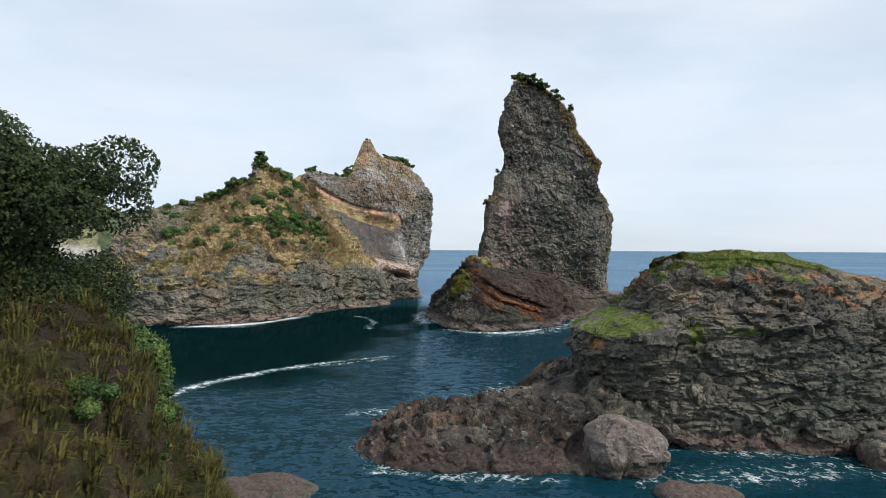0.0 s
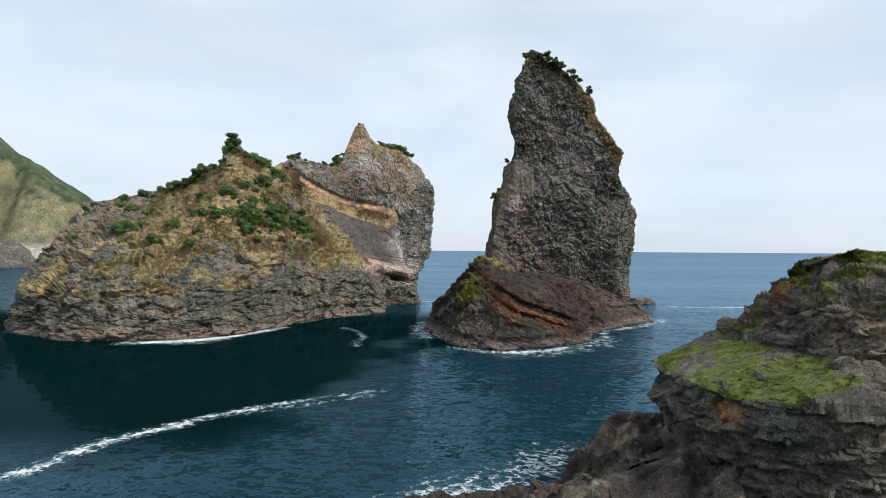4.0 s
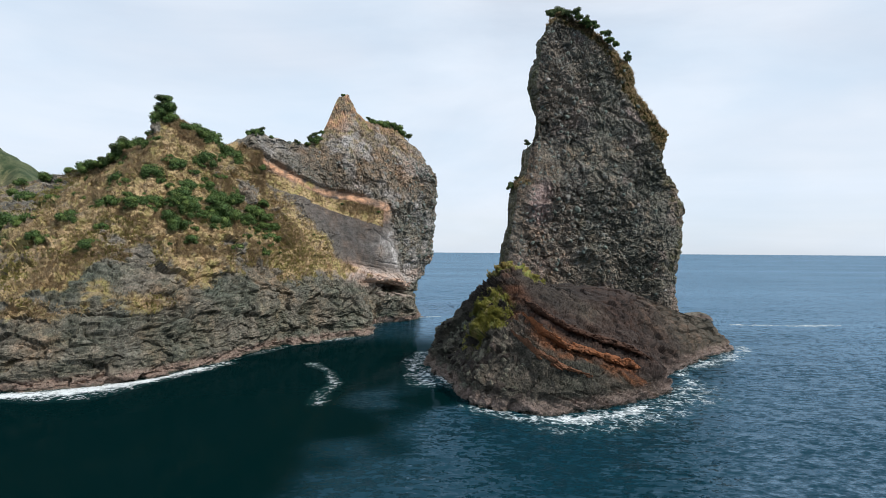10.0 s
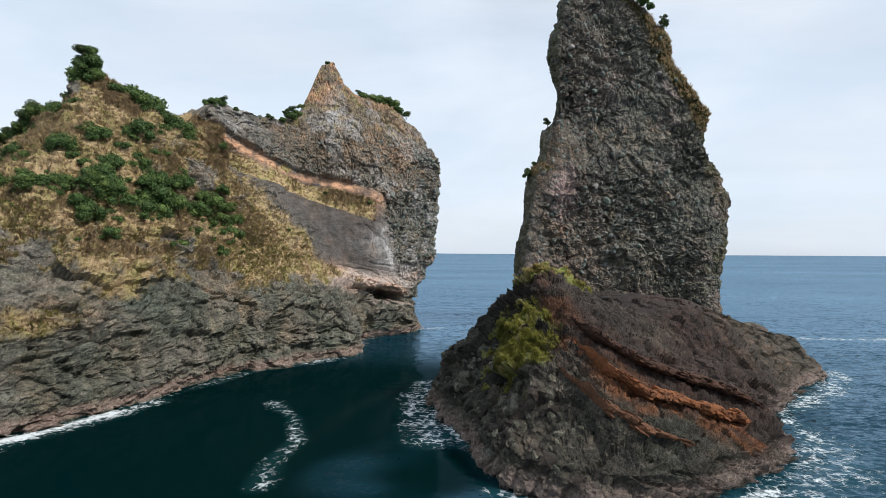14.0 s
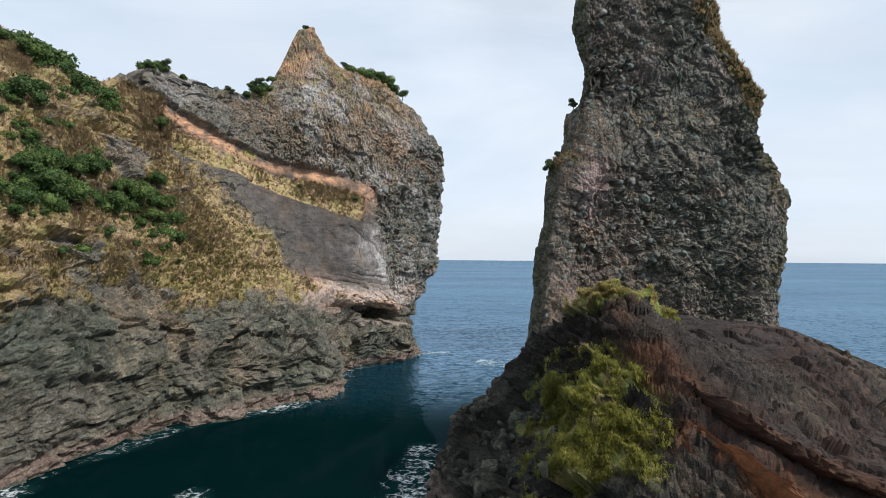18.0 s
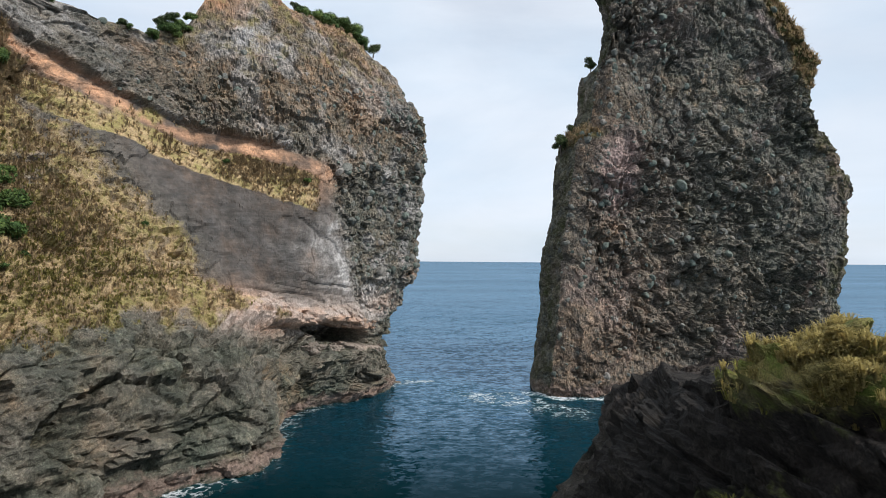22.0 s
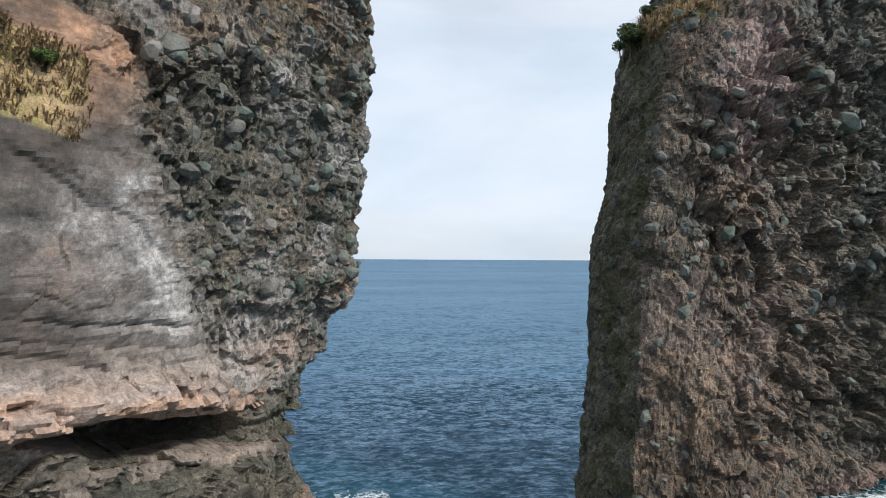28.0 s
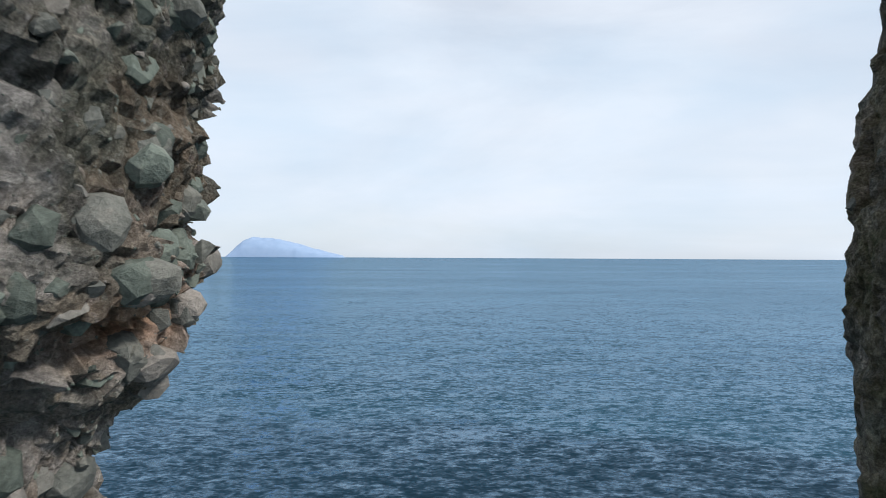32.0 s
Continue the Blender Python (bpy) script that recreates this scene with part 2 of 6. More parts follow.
def rock_material(name, dark, mid, light, pale=(0.42, 0.39, 0.36), red=(0.30, 0.14, 0.08), grass=((0.10, 0.085, 0.03), (0.055, 0.075, 0.018)),
                  clast=0.7, clast_scale=1.6, strata=0.5, strata_tilt=(0.12, -0.25, 1.0), shore=(0.28, 0.20, 0.165), bump=1.0, stones=0.6, tint=(1.5, 1.05, 0.75), soft=(0.17, 0.135, 0.118), k=1.0):
    m, t, b = nodes_of(name)
    N = t.nodes.new
    geo = N("ShaderNodeNewGeometry")
    pos = geo.outputs["Position"]
    att = N("ShaderNodeAttribute")
    att.attribute_name = "mask"
    sep = N("ShaderNodeSeparateColor")
    link(t, att.outputs["Color"], sep.inputs[0])
    at2 = N("ShaderNodeAttribute")
    at2.attribute_name = "kind"
    kin = N("ShaderNodeSeparateColor")
    link(t, at2.outputs["Color"], kin.inputs[0])
    calm = math_node(t, "SUBTRACT", 1.0, math_node(t, "MULTIPLY", kin.outputs[0], 0.75))
    big = noise_node(t, pos, 0.22 * k, 6, 0.62)
    med = noise_node(t, pos, 1.3 * k, 8, 0.68)
    fine = noise_node(t, pos, 7.0 * k, 8, 0.78)
    col = ramp_node(t, big, [(0.3, dark), (0.5, mid), (0.7, light)])
    col2 = ramp_node(t, med, [(0.32, dark), (0.52, mid), (0.72, light)])
    col = mix_node(t, 0.6, col, col2)
    wide = noise_node(t, pos, 0.085, 4, 0.6)
    col = mix_node(t, 1.0, col, ramp_node(t, wide, [(0.32, (0.62, 0.64, 0.62)), (0.5, (1.0, 0.98, 0.95)), (0.68, (1.4, 1.3, 1.2))]), "MULTIPLY")
    lmap = N("ShaderNodeMapping")
    lmap.inputs["Scale"].default_value = (0.22, 0.22, 2.6)
    lmap.inputs["Rotation"].default_value = (radians(14), radians(-6), 0)
    link(t, pos, lmap.inputs["Vector"])
    lam = noise_node(t, lmap.outputs["Vector"], 2.2, 8, 0.75)
    sf = mix_node(t, 1.0, ramp_node(t, lam, [(0.30, 0.4), (0.38, 0.86), (0.5, 1.0), (0.68, 1.25)]), soft, "MULTIPLY")
    sf = mix_node(t, 0.9, sf, mix_node(t, 1.0, sf, ramp_node(t, med, [(0.3, 0.5), (0.5, 0.95), (0.7, 1.6)]), "MULTIPLY"))
    sf = mix_node(t, 0.8, sf, mix_node(t, 1.0, sf, ramp_node(t, noise_node(t, pos, 0.5 * k, 7, 0.7), [(0.36, (0.8, 0.9, 0.98)), (0.5, (1.0, 1.0, 1.0)), (0.62, (1.25, 1.02, 0.86))]), "MULTIPLY"))
    col = mix_node(t, math_node(t, "MULTIPLY", kin.outputs[0], 0.85), col, sf)
    # dark grey rock tone; also paints in shade on stack side and cave
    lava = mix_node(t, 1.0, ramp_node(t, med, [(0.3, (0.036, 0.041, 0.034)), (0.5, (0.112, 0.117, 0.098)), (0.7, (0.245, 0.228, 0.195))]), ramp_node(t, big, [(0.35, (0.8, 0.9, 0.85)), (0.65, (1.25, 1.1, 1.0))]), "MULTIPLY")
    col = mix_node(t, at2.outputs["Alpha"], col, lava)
    # embedded stones
    warp = N("ShaderNodeVectorMath")
    warp.operation = "ADD"
    wn = N("ShaderNodeTexNoise")
    wn.inputs["Scale"].default_value = 2.2
    ws = N("ShaderNodeVectorMath")
    ws.operation = "SCALE"
    ws.inputs["Scale"].default_value = 0.5
    link(t, pos, wn.inputs["Vector"])
    link(t, wn.outputs["Color"], ws.inputs[0])
    link(t, pos, warp.inputs[0])
    link(t, ws.outputs["Vector"], warp.inputs[1])
    hts = []
    for sc, wgt in ((clast_scale, 1.0), (clast_scale * 3.1, 0.5)):
        vo = N("ShaderNodeTexVoronoi")
        vo.inputs["Scale"].default_value = sc
        link(t, warp.outputs["Vector"], vo.inputs["Vector"])
        cc = N("ShaderNodeSeparateColor")
        link(t, vo.outputs["Color"], cc.inputs[0])
        tone = ramp_node(t, cc.outputs[0], [(0.0, (0.62, 0.62, 0.62)), (0.5, (0.95, 0.95, 0.97)), (0.85, (1.2, 1.25, 1.25)), (1.0, (1.55, 1.5, 1.4))])
        col = mix_node(t, math_node(t, "MULTIPLY", calm, clast * wgt), col, mix_node(t, 1.0, col, tone, "MULTIPLY"))
        # angular stones set in a pinkish ground mass
        stone = ramp_node(t, cc.outputs[1], [(0.0, (0.085, 0.095, 0.088)), (0.35, (0.13, 0.145, 0.13)), (0.6, (0.17, 0.155, 0.135)), (0.85, (0.10, 0.10, 0.105)), (1.0, (0.30, 0.27, 0.25))])
        inside = ramp_node(t, math_node(t, "SUBTRACT", vo.outputs["Distance"], math_node(t, "MULTIPLY", cc.outputs[2], 0.35)), [(0.10, 1.0), (0.2, 0.0)])
        col = mix_node(t, math_node(t, "MULTIPLY", math_node(t, "MULTIPLY", inside, kin.outputs[1]), stones), col, mix_node(t, 1.0, stone, ramp_node(t, fine, [(0.3, 0.65), (0.7, 1.3)]), "MULTIPLY"))
        hts.append(math_node(t, "ADD", math_node(t, "SUBTRACT", 1.0, vo.outputs["Distance"]), math_node(t, "MULTIPLY", inside, 0.25)))
    # layers
    dot = N("ShaderNodeVectorMath")
    dot.operation = "DOT_PRODUCT"
    dot.inputs[1].default_value = strata_tilt
    link(t, pos, dot.inputs[0])
    comb = N("ShaderNodeCombineXYZ")
    lay = math_node(t, "ADD", dot.outputs["Value"], math_node(t, "MULTIPLY", big, 2.0))
    link(t, lay, comb.inputs[0])
    band = noise_node(t, comb.outputs[0], 1.1, 5, 0.75)
    tone = ramp_node(t, band, [(0.30, (0.5, 0.5, 0.5)), (0.5, (1.0, 0.98, 0.95)), (0.7, (1.35, 1.3, 1.22))])
    col = mix_node(t, strata, col, mix_node(t, 1.0, col, tone, "MULTIPLY"))
    grit = ramp_node(t, fine, [(0.34, 0.35), (0.5, 0.95), (0.66, 1.75)])
    col = mix_node(t, math_node(t, "MULTIPLY", calm, 0.75), col, mix_node(t, 1.0, col, grit, "MULTIPLY"))
    micro = noise_node(t, pos, 24.0 * k, 4, 0.75)
    col = mix_node(t, math_node(t, "MULTIPLY", calm, 0.8), col, mix_node(t, 1.0, col, ramp_node(t, micro, [(0.36, 0.4), (0.5, 0.95), (0.64, 1.7)]), "MULTIPLY"))
    # pale and red stone
    wm = math_node(t, "MULTIPLY", kin.outputs[2], ramp_node(t, med, [(0.35, 0.2), (0.6, 1.0)]), True)
    col = mix_node(t, wm, col, mix_node(t, 1.0, col, tint, "MULTIPLY"))
    pm = math_node(t, "MULTIPLY", sep.outputs[1], ramp_node(t, med, [(0.30, 0.15), (0.55, 1.0)]), True)
    col = mix_node(t, pm, col, mix_node(t, 0.8, pale, mix_node(t, 1.0, mix_node(t, 1.0, pale, grit, "MULTIPLY"), ramp_node(t, micro, [(0.38, 0.8), (0.62, 1.2)]), "MULTIPLY")))
    rm = math_node(t, "MULTIPLY", sep.outputs[2], ramp_node(t, med, [(0.25, 0.2), (0.55, 1.0)]), True)
    col = mix_node(t, rm, col, mix_node(t, 0.8, red, mix_node(t, 1.0, mix_node(t, 1.0, red, tone, "MULTIPLY"), ramp_node(t, fine, [(0.32, 0.45), (0.68, 1.5)]), "MULTIPLY")))
    # shoreline crust, bleached above and dark at the water
    xyz = N("ShaderNodeSeparateXYZ")
    link(t, pos, xyz.inputs[0])
    zz = math_node(t, "ADD", xyz.outputs[2], math_node(t, "MULTIPLY", math_node(t, "SUBTRACT", med, 0.5), 1.6))
    crust = ramp_node(t, math_node(t, "MULTIPLY", zz, 0.5), [(0.0, 0.0), (0.12, 0.85), (0.3, 0.7), (0.5, 0.0)])
    col = mix_node(t, crust, col, mix_node(t, 1.0, shore, grit, "MULTIPLY"))
    # growth
    gb = noise_node(t, pos, 0.9 * k, 7, 0.7)
    gc = mix_node(t, ramp_node(t, gb, [(0.43, 0.0), (0.60, 1.0)]), grass[0], grass[1])
    gc = mix_node(t, 0.8, gc, mix_node(t, 1.0, gc, ramp_node(t, fine, [(0.25, 0.6), (0.75, 1.45)]), "MULTIPLY"))
    gc = mix_node(t, 0.7, gc, mix_node(t, 1.0, gc, ramp_node(t, micro, [(0.36, 0.5), (0.5, 1.0), (0.64, 1.5)]), "MULTIPLY"))
    gm = ramp_node(t, math_node(t, "ADD", sep.outputs[0], math_node(t, "MULTIPLY", math_node(t, "SUBTRACT", gb, 0.5), 1.3)), [(0.36, 0.0), (0.68, 1.0)])
    col = mix_node(t, gm, col, gc)
    link(t, col, b.inputs["Base Color"])
    wet = ramp_node(t, math_node(t, "MULTIPLY", zz, 0.5), [(0.0, 0.25), (0.25, 0.88)])
    link(t, wet, b.inputs["Roughness"])
    b.inputs["Specular IOR Level"].default_value = 0.25
    h = math_node(t, "ADD", math_node(t, "MULTIPLY", hts[0], 0.28 * clast), math_node(t, "MULTIPLY", hts[1], 0.12 * clast))
    h = math_node(t, "ADD", h, math_node(t, "MULTIPLY", med, 0.30))
    h = math_node(t, "ADD", h, math_node(t, "MULTIPLY", fine, 0.18))
    h = math_node(t, "ADD", h, math_node(t, "MULTIPLY", micro, 0.05))
    h = math_node(t, "ADD", h, math_node(t, "MULTIPLY", math_node(t, "MULTIPLY", lam, kin.outputs[0]), 0.45))
    h = math_node(t, "ADD", h, math_node(t, "MULTIPLY", band, 0.35 * strata))
    bp = N("ShaderNodeBump")
    bp.inputs["Strength"].default_value, bp.inputs["Distance"].default_value = bump, 0.6
    link(t, math_node(t, "MULTIPLY", calm, bump), bp.inputs["Strength"])
    link(t, h, bp.inputs["Height"])
    link(t, bp.outputs["Normal"], b.inputs["Normal"])
    return m


def leaf_material(name, a, b_, spread=0.5, up=0.0):
    m, t, b = nodes_of(name)
    geo = t.nodes.new("ShaderNodeNewGeometry")
    oi = t.nodes.new("ShaderNodeObjectInfo")
    f = math_node(t, "ADD", math_node(t, "MULTIPLY", geo.outputs["Random Per Island"], 0.7), math_node(t, "MULTIPLY", oi.outputs["Random"], 0.3))
    n = noise_node(t, geo.outputs["Position"], 1.1, 4, 0.6)
    f = math_node(t, "ADD", math_node(t, "MULTIPLY", f, spread), math_node(t, "MULTIPLY", n, 1 - spread))
    c = ramp_node(t, f, [(0.15, tuple(v * 0.7 for v in a)), (0.45, a), (0.8, b_)])
    n2 = noise_node(t, geo.outputs["Position"], 13.0, 4, 0.7)
    c = mix_node(t, 0.8, c, mix_node(t, 1.0, c, ramp_node(t, n2, [(0.35, 0.4), (0.5, 1.0), (0.66, 1.7)]), "MULTIPLY"))
    link(t, c, b.inputs["Base Color"])
    bp = t.nodes.new("ShaderNodeBump")
    bp.inputs["Strength"].default_value, bp.inputs["Distance"].default_value = 0.9, 0.12
    link(t, n2, bp.inputs["Height"])
    link(t, bp.outputs["Normal"], b.inputs["Normal"])
    if up:
        # thin blades scatter light like the sward they make up
        mx = t.nodes.new("ShaderNodeMix")
        mx.data_type = "VECTOR"
        mx.inputs[0].default_value = up
        mx.inputs[5].default_value = (0, 0, 1)
        link(t, geo.outputs["Normal"], mx.inputs[4])
        nz = t.nodes.new("ShaderNodeVectorMath")
        nz.operation = "NORMALIZE"
        link(t, mx.outputs[1], nz.inputs[0])
        link(t, nz.outputs["Vector"], b.inputs["Normal"])
        tr, ms = t.nodes.new("ShaderNodeBsdfTranslucent"), t.nodes.new("ShaderNodeMixShader")
        link(t, c, tr.inputs["Color"])
        ms.inputs[0].default_value = 0.5
        link(t, b.outputs[0], ms.inputs[1])
        link(t, tr.outputs[0], ms.inputs[2])
        out = [nd for nd in t.nodes if nd.bl_idname == "ShaderNodeOutputMaterial"][0]
        link(t, ms.outputs[0], out.inputs["Surface"])
    b.inputs["Roughness"].default_value = 0.65
    b.inputs["Specular IOR Level"].default_value = 0.3
    return m


def plain_material(name, a, b_, scale=4.0, rough=0.85):
    m, t, b = nodes_of(name)
    geo = t.nodes.new("ShaderNodeNewGeometry")
    n = noise_node(t, geo.outputs["Position"], scale, 7, 0.65)
    link(t, ramp_node(t, n, [(0.3, a), (0.7, b_)]), b.inputs["Base Color"])
    b.inputs["Roughness"].default_value = rough
    bp = t.nodes.new("ShaderNodeBump")
    bp.inputs["Strength"].default_value = 0.4
    link(t, n, bp.inputs["Height"])
    link(t, bp.outputs["Normal"], b.inputs["Normal"])
    return m


def sea_material():
    m, t, b = nodes_of("sea_water")
    N = t.nodes.new
    geo = N("ShaderNodeNewGeometry")
    pos = geo.outputs["Position"]
    att = N("ShaderNodeAttribute")
    att.attribute_name = "mask"
    sep = N("ShaderNodeSeparateColor")
    link(t, att.outputs["Color"], sep.inputs[0])
    stv = N("ShaderNodeMapping")
    stv.inputs["Scale"].default_value = (0.35, 1.3, 1.0)
    link(t, pos, stv.inputs["Vector"])
    big = noise_node(t, stv.outputs["Vector"], 0.04, 6, 0.6)
    base = ramp_node(t, big, [(0.3, (0.003, 0.030, 0.046)), (0.7, (0.006, 0.042, 0.064))])
    # painted dark reflection of the islet in calm water, part strength in the bay
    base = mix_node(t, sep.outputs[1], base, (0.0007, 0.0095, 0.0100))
    fo = math_node(t, "ADD", math_node(t, "MULTIPLY", noise_node(t, pos, 0.75, 8, 0.72), 0.6), math_node(t, "MULTIPLY", noise_node(t, pos, 3.2, 5, 0.7), 0.4))
    fil = noise_node(t, pos, 1.1, 5, 0.6)
    lace = ramp_node(t, math_node(t, "ABSOLUTE", math_node(t, "SUBTRACT", fil, 0.5)), [(0.0, 0.16), (0.05, 0.0)])
    fo = math_node(t, "ADD", math_node(t, "SUBTRACT", fo, 0.5), lace)
    fm = ramp_node(t, math_node(t, "ADD", sep.outputs[0], math_node(t, "MULTIPLY", fo, 1.9)), [(0.50, 0.0), (0.86, 1.0)])
    fm = math_node(t, "MULTIPLY", fm, ramp_node(t, sep.outputs[0], [(0.02, 0.0), (0.22, 1.0)]))
    col = mix_node(t, fm, base, (0.72, 0.76, 0.77))
    # milky turquoise where foam has mixed air into the water
    milk = ramp_node(t, sep.outputs[0], [(0.1, 0.0), (0.9, 0.4)])
    col = mix_node(t, math_node(t, "MULTIPLY", milk, math_node(t, "SUBTRACT", 1.0, fm)), col, (0.03, 0.11, 0.11))
    st = N("ShaderNodeMapping")
    st.inputs["Scale"].default_value = (0.72, 1.25, 1.0)
    st.inputs["Rotation"].default_value = (0, 0, radians(12))
    link(t, pos, st.inputs["Vector"])
    gust = ramp_node(t, noise_node(t, st.outputs["Vector"], 0.045, 5, 0.6), [(0.3, 0.6), (0.7, 1.25)])
    tip = None
    for sc, amp, det in ((0.22, 0.24, 2), (0.85, 0.46, 2), (2.3, 0.95, 2), (6.5, 0.75, 3)):
        wv = N("ShaderNodeTexNoise")
        wv.inputs["Scale"].default_value, wv.inputs["Detail"].default_value = sc, det
        link(t, st.outputs["Vector"], wv.inputs["Vector"])
        off = N("ShaderNodeVectorMath")
        off.operation = "SUBTRACT"
        off.inputs[1].default_value = (0.5, 0.5, 0.5)
        link(t, wv.outputs["Color"], off.inputs[0])
        am = N("ShaderNodeVectorMath")
        am.operation = "MULTIPLY"
        am.inputs[1].default_value = (amp * 0.8, amp, 0.0)
        link(t, off.outputs["Vector"], am.inputs[0])
        if tip is None:
            tip = am.outputs["Vector"]
        else:
            ad = N("ShaderNodeVectorMath")
            ad.operation = "ADD"
            link(t, tip, ad.inputs[0])
            link(t, am.outputs["Vector"], ad.inputs[1])
            tip = ad.outputs["Vector"]
    sl = N("ShaderNodeVectorMath")
    sl.operation = "SCALE"
    link(t, tip, sl.inputs[0])
    link(t, math_node(t, "MULTIPLY", gust, sep.outputs[2]), sl.inputs["Scale"])
    up = N("ShaderNodeVectorMath")
    up.operation = "ADD"
    up.inputs[1].default_value = (0, 0, 1)
    link(t, sl.outputs["Vector"], up.inputs[0])
    bp = N("ShaderNodeVectorMath")
    bp.operation = "NORMALIZE"
    link(t, up.outputs["Vector"], bp.inputs[0])
    t.nodes.remove(b)
    dif, glo, fre, mx = N("ShaderNodeBsdfDiffuse"), N("ShaderNodeBsdfGlossy"), N("ShaderNodeFresnel"), N("ShaderNodeMixShader")
    fre.inputs["IOR"].default_value = 1.333
    glo.inputs["Roughness"].default_value = 0.06
    glo.inputs["Color"].default_value = (0.55, 0.76, 0.97, 1)
    link(t, col, dif.inputs["Color"])
    for nd in (dif, glo, fre):
        link(t, bp.outputs["Vector"], nd.inputs["Normal"])
    gl = math_node(t, "MULTIPLY", math_node(t, "MINIMUM", fre.outputs[0], ramp_node(t, noise_node(t, stv.outputs["Vector"], 0.012, 5, 0.6), [(0.35, 0.44), (0.65, 0.56)])), math_node(t, "SUBTRACT", 1.0, fm))
    # gloss is cut there too, so the sky does not show in it
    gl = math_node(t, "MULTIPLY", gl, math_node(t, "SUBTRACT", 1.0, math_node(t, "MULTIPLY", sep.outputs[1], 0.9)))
    link(t, gl, mx.inputs[0])
    link(t, dif.outputs[0], mx.inputs[1])
    link(t, glo.outputs[0], mx.inputs[2])
    out = [nd for nd in t.nodes if nd.bl_idname == "ShaderNodeOutputMaterial"][0]
    link(t, mx.outputs[0], out.inputs["Surface"])
    return m


ISLET_ROCK = rock_material("islet_rock", (0.072, 0.074, 0.066), (0.18, 0.166, 0.145), (0.34, 0.295, 0.25), red=(0.64, 0.37, 0.23), pale=(0.44, 0.42, 0.405), grass=((0.45, 0.325, 0.185), (0.29, 0.245, 0.10)), clast=0.45, strata=0.3, tint=(1.65, 1.15, 0.75), soft=(0.078, 0.068, 0.064))
STACK_ROCK = rock_material("stack_rock", (0.04, 0.039, 0.036), (0.16, 0.147, 0.13), (0.37, 0.335, 0.295), pale=(0.42, 0.31, 0.28), grass=((0.17, 0.12, 0.05), (0.06, 0.065, 0.022)), clast=0.6, clast_scale=2.1, strata=0.2, bump=1.0, stones=0.5)
TUFF_ROCK = rock_material("tuff_rock", (0.014, 0.013, 0.012), (0.034, 0.029, 0.026), (0.085, 0.07, 0.062), red=(0.27, 0.10, 0.038), grass=((0.32, 0.26, 0.10), (0.15, 0.19, 0.035)), clast=0.3, strata=0.85, strata_tilt=(0.42, -0.10, 0.80), shore=(0.22, 0.165, 0.14), tint=(1.18, 0.97, 0.88), soft=(0.040, 0.030, 0.027))
LAVA_ROCK = rock_material("lava_rock", (0.042, 0.043, 0.038), (0.132, 0.125, 0.108), (0.29, 0.26, 0.218), red=(0.48, 0.20, 0.07), tint=(1.35, 1.08, 0.85), grass=((0.16, 0.175, 0.05), (0.10, 0.15, 0.028)), clast=0.35, strata=0.55, strata_tilt=(-0.12, 0.06, 1.0), shore=(0.12, 0.08, 0.068))
SHELF_ROCK = rock_material("shelf_rock", (0.02, 0.017, 0.015), (0.046, 0.041, 0.039), (0.175, 0.156, 0.146), clast=0.4, strata=0.5, strata_tilt=(-0.3, 0.1, 1.0), shore=(0.09, 0.062, 0.054))
EARTH_BANK = rock_material("earth_bank", (0.02, 0.016, 0.012), (0.05, 0.034, 0.024), (0.10, 0.07, 0.045), grass=((0.07, 0.05, 0.018), (0.035, 0.042, 0.01)), clast=0.3, strata=0.2)
SEA = sea_material()
LEAF_DARK = leaf_material("dark_leaves", (0.055, 0.085, 0.03), (0.16, 0.20, 0.07))
LEAF_SHRUB = leaf_material("shrub_leaves", (0.055, 0.105, 0.028), (0.17, 0.235, 0.06))
GRASS_DRY = leaf_material("dry_grass", (0.37, 0.275, 0.16), (0.55, 0.42, 0.26), 0.4, 0.65)
GRASS_GREEN = leaf_material("green_grass", (0.24, 0.22, 0.065), (0.44, 0.36, 0.12), 0.4, 0.65)
GRASS_TURF = leaf_material("turf", (0.10, 0.14, 0.028), (0.24, 0.25, 0.06), 0.4, 0.65)
GRASS_LUSH = leaf_material("lush_grass", (0.25, 0.25, 0.05), (0.52, 0.46, 0.13), 0.4, 0.65)
GRASS_YELLOW = leaf_material("yellow_grass", (0.36, 0.29, 0.10), (0.60, 0.48, 0.20), 0.4, 0.65)
GRASS_BANK = leaf_material("bank_grass", (0.11, 0.105, 0.03), (0.28, 0.24, 0.07), 0.35, 0.65)
LEAF_BANK = leaf_material("bank_leaves", (0.03, 0.05, 0.016), (0.10, 0.13, 0.035))
BARK = plain_material("bark", (0.06, 0.045, 0.035), (0.15, 0.12, 0.10), 8)

